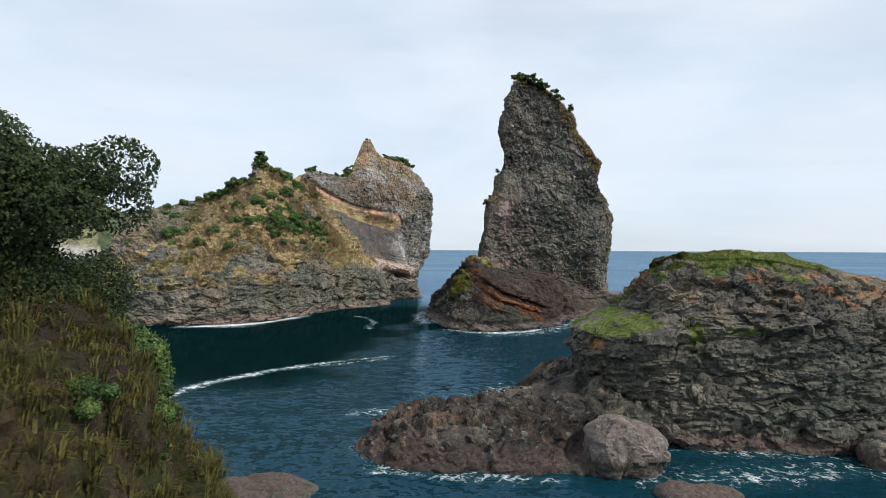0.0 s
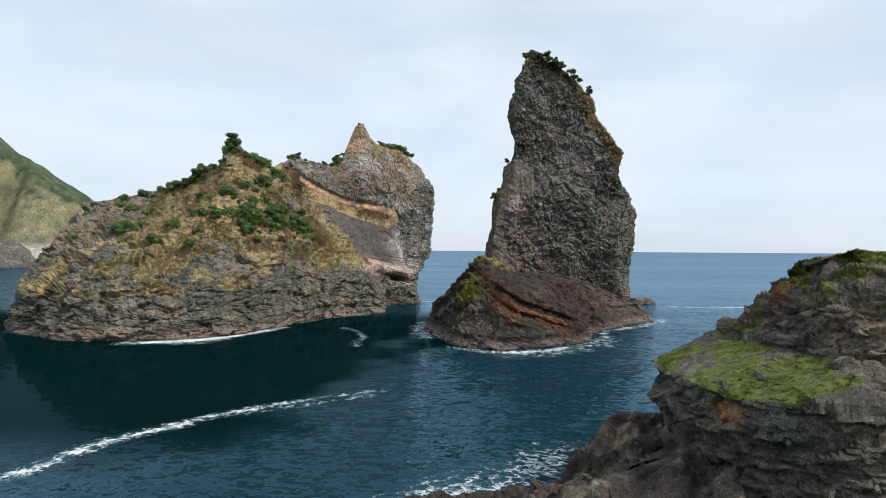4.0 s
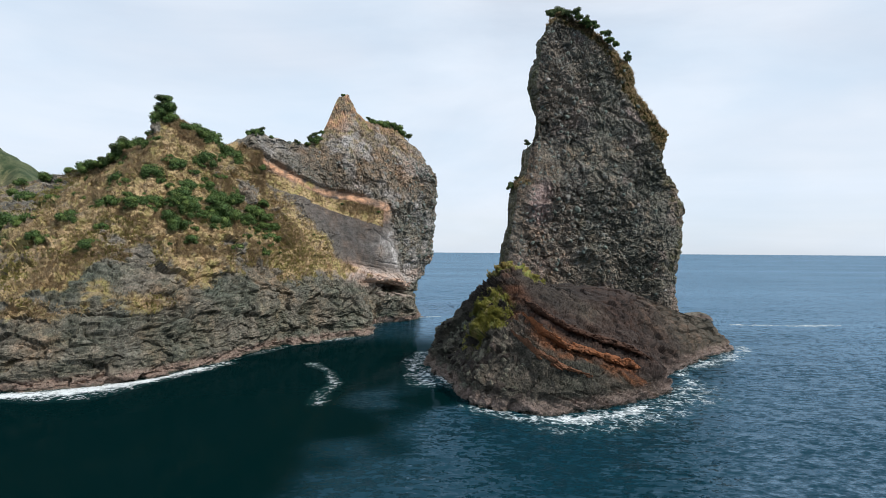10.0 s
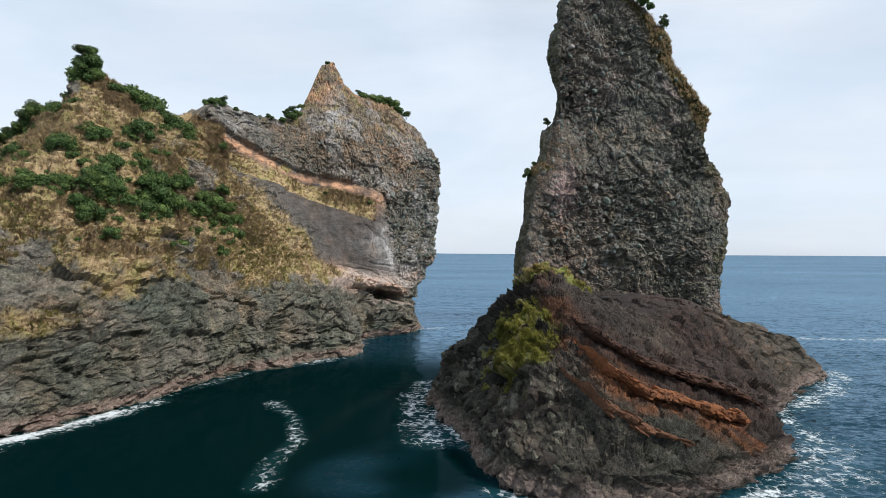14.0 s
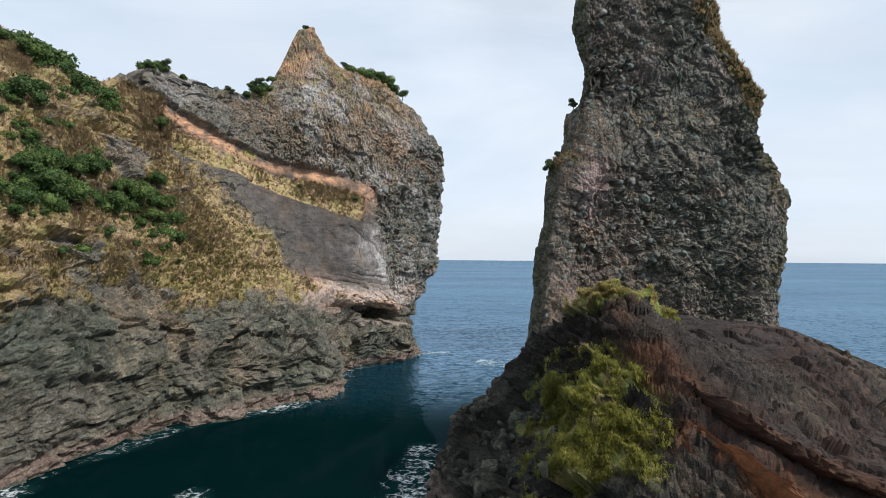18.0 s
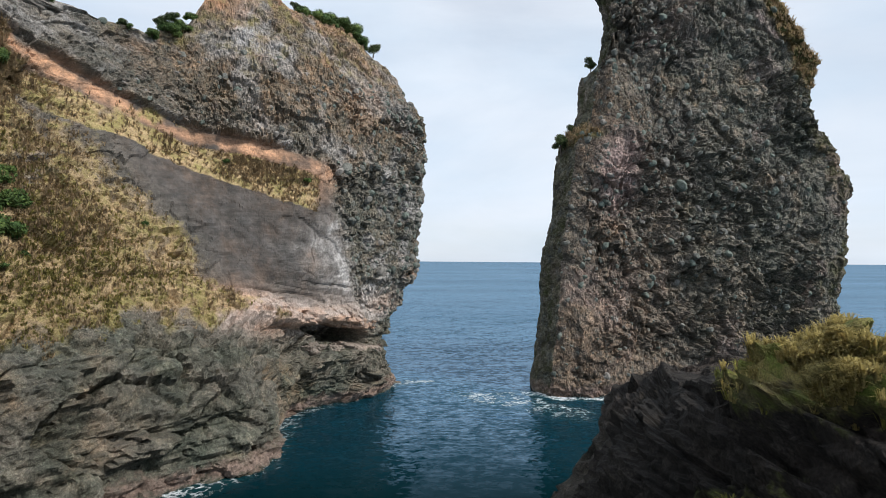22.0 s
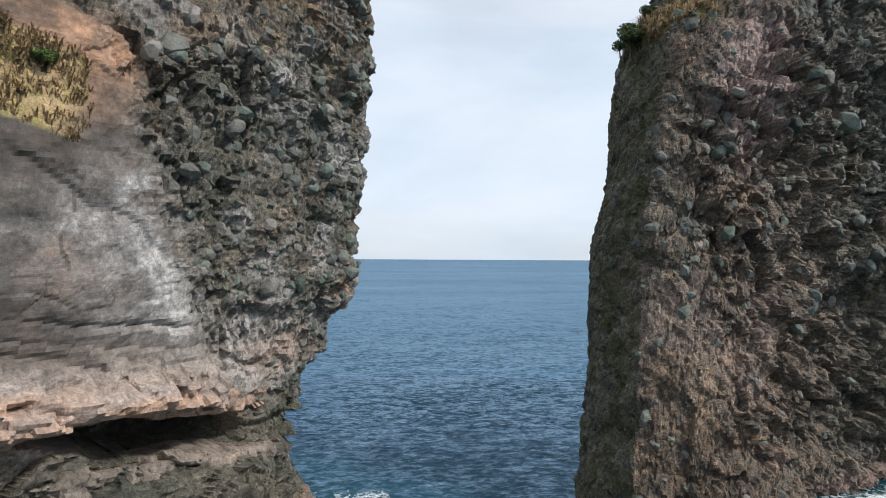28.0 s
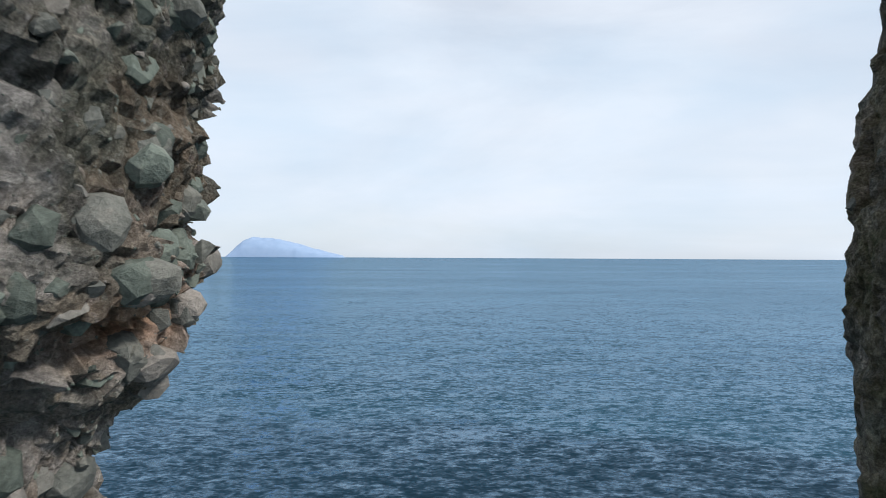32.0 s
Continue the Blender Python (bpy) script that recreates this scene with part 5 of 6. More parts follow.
def make_sea():
    ix, ox = axis(-60, 60, 0.45, 5200)
    xs = np.concatenate([(-ox[::-1]), ix, ox])
    iy, oy = axis(14, 230, 0.45, 5200)
    oyn = axis(-14, 0, 0.4, 5200)[1]
    ys = np.concatenate([-oyn[::-1] + 14, iy, oy])
    X, Y = np.meshgrid(xs, ys, indexing="ij")
    q = np.stack([X.ravel(), Y.ravel(), 0 * X.ravel()], 1)
    near = smooth(60, 46, np.abs(X)) * smooth(228, 180, Y) * smooth(14, 20, Y)
    Z = (0.03 * fbm(q * np.array([0.15, 0.26, 1]), 2, 500) + 0.012 * fbm(q * np.array([0.5, 0.8, 1]), 2, 510)).reshape(X.shape) * near
    foam = np.zeros(X.shape)
    wob = fbm(q * 0.16, 3, 520).reshape(X.shape)
    for pts, reach, gain in SURF:
        d = poly_dist(X, Y, pts, False)
        foam = np.maximum(foam, gain * smooth(1, 0, d / (reach * (1.0 + 0.9 * wob))))
    for ring, k in ((ISLET, 0.45), (TUFF, 0.5), (HEAD, 0.42), (SHELF, 0.5)):
        d = poly_dist(X, Y, [(s[0], s[1]) for s in ring])
        foam = np.maximum(foam, k * smooth(1, 0, d / (1.5 + 1.2 * wob)) * (0.75 + 0.5 * wob))
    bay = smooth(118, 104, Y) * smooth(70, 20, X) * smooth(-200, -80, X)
    # lee water stays flat; its mask also paints in the islet's dark reflection
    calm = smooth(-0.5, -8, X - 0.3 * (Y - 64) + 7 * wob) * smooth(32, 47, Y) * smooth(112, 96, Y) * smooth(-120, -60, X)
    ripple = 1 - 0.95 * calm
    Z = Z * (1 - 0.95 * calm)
    me = raw_mesh("sea", np.stack([X, Y, Z], -1).reshape(-1, 3), grid_faces(len(xs), len(ys), False), SEA)
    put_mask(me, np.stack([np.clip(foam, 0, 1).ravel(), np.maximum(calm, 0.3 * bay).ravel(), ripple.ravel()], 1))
    tagged(part("sea", me), "dark teal sea water with ripples and white surf", "sea", kind="structure")


SURF = [
    ([(-18.8, 38.6), (-17.5, 43.0), (-13.7, 48.1), (-11.2, 50.3)], 1.2, 0.60),
    ([(-11.4, 50.1), (-9, 51.9), (-7, 53.1), (-5.0, 54.2)], 0.9, 0.52),
    ([(-12.5, 48.3), (-9, 50.6), (-5.0, 53.0)], 1.0, 0.38),
    ([(-17.8, 41.2), (-15.2, 46.0)], 0.8, 0.36),
    ([(-12.6, 86.5), (-10.4, 83), (-9.2, 79), (-9.6, 76), (-9.3, 73)], 1.0, 0.42),
    ([(-31, 74.4), (-27, 75.8), (-23.8, 78.8), (-21.4, 84)], 1.8, 0.85),
    ([(-33, 74), (-26.5, 75.5), (-22, 81.5), (-20, 86.5)], 3.0, 0.52),
    ([(6.0, 69.6), (9.5, 70.9), (12, 73.0)], 1.6, 0.66),
    ([(6.5, 69.2), (10.5, 70.5), (15.5, 75.5), (18.2, 80)], 4.0, 0.42),
    ([(0.5, 73), (3, 70.2), (7, 69.2)], 1.5, 0.5),
    ([(18.2, 80), (19, 85), (24.8, 89.5), (29.8, 95), (31, 97.5)], 2.4, 0.5),
    ([(-2.2, 79), (-3.4, 86), (-3.2, 93)], 2.2, 0.48),
    ([(6.0, 120.5), (8, 118.4), (11, 118.2), (15, 120.4), (20, 122.6), (28, 125.6), (37, 128.6)], 2.4, 0.62),
    ([(1.5, 119), (5, 117.4), (8, 114.5)], 3.6, 0.44),
    ([(1.2, 118.6), (2.2, 119.8), (4.5, 120), (6.5, 119), (5.8, 117.4), (3.6, 116.8), (1.8, 117.4), (1.2, 118.6)], 0.75, 0.56),
    ([(11, 118.2), (14, 116.4), (17, 115.8), (18.5, 117)], 0.8, 0.54),
    ([(40, 117), (48, 116), (54, 117.5)], 3.0, 0.5),
    ([(44, 90), (52, 91), (58, 89)], 2.6, 0.36),
    ([(-3.5, 124), (-2, 124.5)], 1.6, 0.5),
    ([(-5, 35.5), (-2, 36.5), (2, 38.5), (5, 41)], 3.6, 0.5),
    ([(-3, 26.4), (1, 25.6), (5, 25.2)], 1.3, 0.5),
    ([(9, 25.2), (13, 25.6), (17, 26.5), (21, 27.2)], 2.6, 0.38),
]
make_sea()


# ---- ledges ----
def ledge_mesh(name, path, out_dir, seed, material, mask, kind, n=150, m=26):
    """A broken slab standing out of a rock face along a path of (x, y, z, depth, thickness)."""
    K = np.array(path, float)
    t = np.linspace(0, len(K) - 1, n)
    row = np.stack([np.interp(t, np.arange(len(K)), K[:, c]) for c in range(5)], 1)
    a = np.linspace(0, 2 * np.pi, m, endpoint=False)
    ca, sa = np.cos(a), np.sin(a)
    ex = np.sign(ca) * np.abs(ca) ** 0.5
    ez = np.sign(sa) * np.abs(sa) ** 0.6
    taper = np.clip(np.minimum(t, len(K) - 1 - t) * 2.5, 0.05, 1)
    o = np.array(out_dir, float)
    P = row[:, None, :3] + o * (ex[None, :, None] * (row[:, 3] * taper)[:, None, None]) + np.array([0, 0, 1]) * (ez[None, :, None] * (row[:, 4] * taper)[:, None, None] * 0.5)
    q = P.reshape(-1, 3)
    o1, j1 = facets(q * np.array([0.8, 0.8, 1.6]), seed)
    o2, j2 = facets(q * np.array([2.2, 2.2, 4.0]), seed + 1)
    c = np.repeat(row[:, :3], m, 0)
    away = q - c
    away /= np.linalg.norm(away, axis=1, keepdims=True) + 1e-6
    q = q + away * (0.28 * o1 + 0.12 * o2 - 0.08 * (1 - j2) + 0.12 * fbm(q * 0.8, 3, seed + 2))[:, None]
    i = np.arange(n - 1)[:, None]
    j = np.arange(m)[None, :]
    f = np.stack([i * m + j, (i + 1) * m + j, (i + 1) * m + (j + 1) % m, i * m + (j + 1) % m], -1).reshape(-1, 4)
    me = raw_mesh(name, q, f, material, False)
    put_mask(me, np.tile(np.array([mask]), (len(q), 1)))
    put_mask(me, np.tile(np.array([kind]), (len(q), 1)), "kind")
    return me


part("ledge", ledge_mesh("ledge", [(-14.2, 109.0, 7.7, 0.7, 0.6), (-12.6, 112.5, 6.9, 1.0, 0.9), (-10.9, 116.0, 6.2, 1.3, 1.0), (-9.0, 118.6, 5.75, 1.5, 1.0), (-7.2, 121.0, 5.2, 1.2, 0.9), (-6.3, 122.6, 5.0, 0.8, 0.7)], (0.75, -0.66, 0), 801, ISLET_ROCK, (0, 0.5, 0.42), (0.6, 0, 0.3, 0)), islet, "pale tan sandstone ledge above the sea cave")
part("sill", ledge_mesh("sill", [(-10.6, 114.5, 4.2, 0.8, 0.7), (-9.6, 117.0, 3.9, 1.1, 0.7), (-7.4, 120.2, 3.4, 1.4, 0.7), (-5.6, 122.8, 2.9, 1.2, 0.7)], (0.75, -0.66, 0), 811, ISLET_ROCK, (0, 0.35, 0.1), (0.4, 0, 0.2, 0.4)), islet, "grey rock sill below the sea cave")
part("ledge", ledge_mesh("ledge", [(-17.0, 106.4, 8.6, 0.6, 0.45), (-15.0, 108.6, 8.3, 0.7, 0.5), (-12.9, 112.0, 7.9, 0.7, 0.5), (-11.2, 115.0, 7.3, 0.7, 0.45), (-9.6, 117.4, 6.9, 0.6, 0.4)], (0.75, -0.66, 0), 821, ISLET_ROCK, (0, 0.4, 0.5), (0.6, 0, 0.3, 0)), islet, "thin tan sandstone bed over the cave ledge")



def on_front(P, x, z, reach=0.6):
    """The foremost place of a rock mass near x, z."""
    q = P.reshape(-1, 3)
    near = (np.abs(q[:, 0] - x) < reach) & (np.abs(q[:, 2] - z) < 0.5 * reach) & (q[:, 1] < 90)
    return float(np.median(np.sort(q[near, 1])[:12]))


for _line, _deep, _thick, _seed, _mask, _kind, _text in (
        ([(4.7, 5.6), (5.8, 4.6), (7.2, 3.7), (9.0, 3.1), (11.0, 2.5), (13.0, 1.8)], 0.55, 0.42, 831, (0, 0, 0.8), (0.8, 0, 0.6, 0), "rust orange bed standing out of the tuff"),
        ([(4.9, 6.4), (6.2, 5.5), (7.8, 4.6), (9.8, 3.9), (12.0, 3.2), (14.2, 2.3)], 0.7, 0.5, 841, (0, 0, 0.12), (0.8, 0, 0.8, 0), "overhanging dark brown tuff bed"),
        ([(3.6, 4.6), (4.8, 3.6), (6.4, 2.7), (8.6, 2.0)], 0.45, 0.4, 851, (0, 0, 0.45), (0.5, 0, 0.6, 0.2), "broken reddish bed low on the tuff ridge")):
    part("bed", ledge_mesh("bed", [(_x, on_front(tuff_P, _x, _z) + 0.25, _z, _deep, _thick) for _x, _z in _line], (0.35, -0.94, 0), _seed, TUFF_ROCK, _mask, _kind), tuff, _text)

# ---- stones ----
def join(list_vf):
    vs, fs, o = [], [], 0
    for v, f in list_vf:
        vs.append(v)
        fs.append(f + o)
        o += len(v)
    return np.concatenate(vs), np.concatenate(fs)


def stone_material():
    m, t, b = nodes_of("loose_stone")
    geo = t.nodes.new("ShaderNodeNewGeometry")
    oi = t.nodes.new("ShaderNodeObjectInfo")
    pos = geo.outputs["Position"]
    f = math_node(t, "FRACT", math_node(t, "ADD", geo.outputs["Random Per Island"], oi.outputs["Random"]))
    c = ramp_node(t, f, [(0.0, (0.085, 0.10, 0.088)), (0.3, (0.16, 0.188, 0.162)), (0.55, (0.19, 0.19, 0.168)), (0.8, (0.115, 0.122, 0.112)), (1.0, (0.29, 0.265, 0.24))])
    n1, n2 = noise_node(t, pos, 3.0, 7, 0.7), noise_node(t, pos, 16.0, 5, 0.7)
    c = mix_node(t, 0.75, c, mix_node(t, 1.0, c, ramp_node(t, n1, [(0.3, 0.55), (0.7, 1.45)]), "MULTIPLY"))
    c = mix_node(t, ramp_node(t, n1, [(0.55, 0.0), (0.75, 0.45)]), c, (0.22, 0.18, 0.155))
    c = mix_node(t, 0.6, c, mix_node(t, 1.0, c, ramp_node(t, n2, [(0.3, 0.6), (0.7, 1.4)]), "MULTIPLY"))
    link(t, c, b.inputs["Base Color"])
    b.inputs["Roughness"].default_value = 0.9
    b.inputs["Specular IOR Level"].default_value = 0.2
    bp = t.nodes.new("ShaderNodeBump")
    bp.inputs["Strength"].default_value, bp.inputs["Distance"].default_value = 0.6, 0.12
    link(t, math_node(t, "ADD", n1, math_node(t, "MULTIPLY", n2, 0.4)), bp.inputs["Height"])
    link(t, bp.outputs["Normal"], b.inputs["Normal"])
    return m


STONE = stone_material()
BOULDER_ROCK = rock_material("boulder_rock", (0.11, 0.09, 0.08), (0.22, 0.185, 0.165), (0.36, 0.32, 0.29), clast=0.3, strata=0.2, shore=(0.05, 0.042, 0.036))
rng = np.random.default_rng(7)


def ico(sub):
    bm = bmesh.new()
    bmesh.ops.create_icosphere(bm, subdivisions=sub, radius=1.0)
    v = np.array([x.co[:] for x in bm.verts])
    f = np.array([[x.index for x in y.verts] for y in bm.faces])
    bm.free()
    return v, f


def stone_shape(r, n=20, rough=0.3):
    """An angular chip: the hull of points on a squashed ball."""
    bm = bmesh.new()
    p = r.normal(size=(n, 3))
    p /= np.linalg.norm(p, axis=1, keepdims=True)
    p *= (1.0 - 0.5 * rough + rough * r.random((n, 1))) * np.array([1.0, 0.7 + 0.3 * r.random(), 0.6 + 0.3 * r.random()])
    for c in p:
        bm.verts.new(c.tolist())
    got = bmesh.ops.convex_hull(bm, input=bm.verts)
    bmesh.ops.delete(bm, geom=[e for e in got["geom_interior"] if isinstance(e, bmesh.types.BMVert)], context="VERTS")
    bmesh.ops.triangulate(bm, faces=bm.faces)
    bm.verts.index_update()
    v = np.array([x.co[:] for x in bm.verts])
    f = np.array([[x.index for x in y.verts] for y in bm.faces])
    bm.free()
    return v, f


def turns(r, n):
    """n random rotations (n, 3, 3)."""
    qn = r.normal(size=(n, 4))
    qn /= np.linalg.norm(qn, axis=1, keepdims=True)
    w, x, y, z = qn.T
    return np.stack([np.stack([1 - 2 * (y * y + z * z), 2 * (x * y - z * w), 2 * (x * z + y * w)], -1),
                     np.stack([2 * (x * y + z * w), 1 - 2 * (x * x + z * z), 2 * (y * z - x * w)], -1),
                     np.stack([2 * (x * z - y * w), 2 * (y * z + x * w), 1 - 2 * (x * x + y * y)], -1)], 1)


STONE_SHAPES = [stone_shape(rng) for _ in range(10)]
STONE_MESHES = [raw_mesh("stone", v, f, STONE, False) for v, f in (stone_shape(rng, 42, 0.16) for _ in range(10))]


def set_stones(parent, P, n, weight, single, joined, lo, hi, meshes=None, name="stone", rest="stone_rubble", sunk=0.22, power=4.0):
    """Stones half sunk in a rock face: the first as parts, the rest as one mesh."""
    meshes = meshes or STONE_MESHES
    q, nn = P.reshape(-1, 3), n.reshape(-1, 3)
    w = np.clip(weight, 0, None)
    pick = rng.choice(len(q), single + joined, replace=False, p=w / w.sum())
    size = lo + (hi - lo) * rng.random(len(pick)) ** power
    order = np.argsort(-size)
    pick, size = pick[order], size[order]
    rot = turns(rng, len(pick))
    place = q[pick] - nn[pick] * (size * sunk)[:, None]
    for k in range(single):
        ob = part(name, meshes[k % 10], parent)
        m = Matrix(rot[k].tolist()).to_4x4()
        ob.matrix_basis = Matrix.Translation(place[k].tolist()) @ m @ Matrix.Scale(float(size[k]) * 0.5, 4)
    vf = [((STONE_SHAPES[k % 10][0] * size[k] * 0.5) @ rot[k].T + place[k], STONE_SHAPES[k % 10][1]) for k in range(single, len(pick))]
    v, f = join(vf)
    ob = part(rest, raw_mesh(rest, v, f, meshes[0].materials[0], False), parent)
    ob["kind"] = "stuff"


def facing(P, sign=1):
    n = grid_normals(P, True)
    return n


_in = facing(islet_P)
_w = islet_kind_nose * (islet_P.reshape(-1, 3)[:, 2] < 24) * (islet_P.reshape(-1, 3)[:, 2] > 4) * (_in.reshape(-1, 3)[:, 0] > -0.3)
_w = _w * (0.3 + 1.2 * smooth(119, 122, islet_P.reshape(-1, 3)[:, 1]) + smooth(112, 120, islet_P.reshape(-1, 3)[:, 1])) * (1 - 0.75 * np.clip(1.3 * blob(islet_P.reshape(-1, 3), (-6.6, 121, 6.9), (2.8, 3.0, 1.5)), 0, 1))
set_stones(islet, islet_P, _in, _w, 300, 9000, 0.05, 0.75, sunk=0.3, power=8.0)
_sn = facing(stack_P)
_q = stack_P.reshape(-1, 3)
_w = (1 - 0.8 * stack_shade_side) * (_sn.reshape(-1, 3)[:, 1] < 0.35) * (_q[:, 2] > 0.8) * (_q[:, 2] < 44) * (0.25 + blob(_q, (20, 123, 17), (9, 9, 10)))
set_stones(stack, stack_P, _sn, _w, 300, 6500, 0.06, 0.85, sunk=0.3, power=7.0)


for _p, _xyz, _sz in ((islet, (-8.0, 116.9, 16.3), 1.0), (islet, (-6.3, 118.3, 14.2), 0.7), (islet, (-5.4, 119.9, 9.2), 0.75), (islet, (-4.5, 121.2, 14.6), 0.8), (stack, (19.4, 123.4, 16.6), 1.1), (stack, (9.6, 120.2, 2.0), 0.7)):
    _host = (islet_P if _p is islet else stack_P).reshape(-1, 3)
    _at = _host[np.argmin(((_host - np.array(_xyz)) ** 2).sum(1))]
    _ob = part("stone", STONE_MESHES[int(_sz * 10) % 10], _p, "large grey-green stone set in the rock face")
    _ob.matrix_basis = Matrix.Translation(_at.tolist()) @ Euler((0.4, 0.7, _sz * 5)).to_matrix().to_4x4() @ Matrix.Scale(_sz * 0.55, 4)


def block_meshes(name, material, seed):
    r = np.random.default_rng(seed)
    made = []
    for _ in range(10):
        v, f = stone_shape(r)
        made.append(raw_mesh(name, v * np.array([1.0, 0.85, 0.6]), f, material, False))
        put_mask(made[-1], np.zeros((len(v), 3)))
        put_mask(made[-1], np.zeros((len(v), 3)), "kind")
    return made


_sn = facing(shelf_P)
_q = shelf_P.reshape(-1, 3)
set_stones(shelf, shelf_P, _sn, (_q[:, 2] > 0.3) * (_q[:, 1] < 37) * (_sn.reshape(-1, 3)[:, 2] > 0.1), 160, 500, 0.25, 1.1, block_meshes("block", SHELF_ROCK, 61), "block", "block_rubble", 0.25, 3.0)
_sn = facing(tuff_P)
_q = tuff_P.reshape(-1, 3)
set_stones(tuff, tuff_P, _sn, (_q[:, 2] > 0.2) * (_q[:, 2] < 4.2) * (_q[:, 1] < 90) * smooth(4.0, 1.0, _q[:, 0] - 0.12 * (78 - _q[:, 1])), 120, 400, 0.3, 1.5, block_meshes("block", TUFF_ROCK, 62), "block", "block_rubble", 0.28, 3.0)
_sn = facing(head_P)
_q = head_P.reshape(-1, 3)
set_stones(headland, head_P, _sn, (_q[:, 2] > 0.5) * (_q[:, 2] < 8) * (_q[:, 1] < 36) * (_sn.reshape(-1, 3)[:, 2] > 0.15) * (0.2 + (_q[:, 2] < 2.5)), 120, 300, 0.25, 1.3, block_meshes("block", LAVA_ROCK, 63), "block", "block_rubble", 0.25, 3.0)


def boulder(x, y, z, sx, sy, sz, seed, name="boulder", label="pale rounded wave-worn boulder beside the lava shelf", mat=None):
    v, f = ico(5)
    sup = np.sign(v) * np.abs(v) ** 0.8
    P = sup * np.array([sx, sy, sz])
    w = P + 31.7 * seed
    o1, j1 = facets(w * 0.55, seed)
    o2, j2 = facets(w * 1.5, seed + 1)
    d = 0.35 * fbm(w * 0.4, 3, seed + 2) + 0.35 * o1 - 0.1 * (1 - j1) + 0.14 * o2 + 0.05 * fbm(w * 4, 2, seed + 3)
    P = P + v * (d * min(1.0, sz * 0.6))[:, None] + np.array([x, y, z])
    me = raw_mesh(name, P, f, mat or BOULDER_ROCK, False)
    put_mask(me, np.zeros((len(P), 3)))
    put_mask(me, np.zeros((len(P), 3)), "kind")
    return tagged(part(name, me), label, "boulder", "boulders round the shelf")


boulder(8.5, 26.8, 0.75, 1.75, 1.5, 1.35, 3)
boulder(10.6, 23.8, -0.2, 1.9, 1.0, 0.7, 4, "rock", "low dark wet rock awash in surf", LAVA_ROCK)
boulder(21.8, 27.4, 0.2, 1.9, 1.3, 1.2, 5, "rock", "dark rock at the foot of the bluff", LAVA_ROCK)
boulder(-7.4, 24.2, -0.45, 2.4, 1.6, 0.9, 6, "rock", "low brown rock awash below the bank", LAVA_ROCK)
boulder(-317, 1145, 0.5, 12, 7, 6, 14, "rock", "small far rock awash on the open sea", LAVA_ROCK)
boulder(36.5, 122.5, -0.3, 2.6, 1.8, 1.3, 10, "rock", "dark rock at the foot of the stack", LAVA_ROCK)
boulder(-216, 291, 0.0, 20, 10, 13, 12, "rock", "dark bare rock point before the far cliff", LAVA_ROCK)

# ---- plants ----
def quads_of_leaves(r, centres, size, up=0.3):
    """One small folded leaf a centre."""
    n = len(centres)
    rot = turns(r, n)
    a = rot[:, :, 0]
    b = rot[:, :, 1] * 0.55
    b[:, 2] += up * 0.3
    sz = size * (0.6 + 0.8 * r.random((n, 1)))
    v = np.stack([centres - a * sz, centres + b * sz, centres + a * sz, centres - b * sz], 1).reshape(-1, 3)
    f = np.arange(4 * n).reshape(-1, 4)
    return v, f


def crown_points(r, n, puffs):
    """Points near the shells of several puffs (x, y, z, radius)."""
    puffs = np.array(puffs)
    w = puffs[:, 3] ** 2
    k = r.choice(len(puffs), n, p=w / w.sum())
    d = r.normal(size=(n, 3))
    d /= np.linalg.norm(d, axis=1, keepdims=True)
    rad = puffs[k, 3] * (0.55 + 0.5 * r.random(n) ** 0.6)
    return puffs[k, :3] + d * rad[:, None] * np.array([1, 1, 0.8])


def limb(points, r0, r1, sides=6):
    """A tapered stem through points."""
    P = np.array(points, float)
    m = len(P)
    v = []
    for k in range(m):
        t = P[min(k + 1, m - 1)] - P[max(k - 1, 0)]
        t /= np.linalg.norm(t)
        a = np.cross(t, (0.3, 0.9, 0.2))
        a /= np.linalg.norm(a)
        b = np.cross(t, a)
        rad = r0 + (r1 - r0) * k / (m - 1)
        ang = np.arange(sides) * 2 * np.pi / sides
        v.append(P[k] + rad * (np.cos(ang)[:, None] * a + np.sin(ang)[:, None] * b))
    v = np.concatenate(v)
    f = [(k * sides + s_, k * sides + (s_ + 1) % sides, (k + 1) * sides + (s_ + 1) % sides, (k + 1) * sides + s_) for k in range(m - 1) for s_ in range(sides)]
    return v, np.array(f)


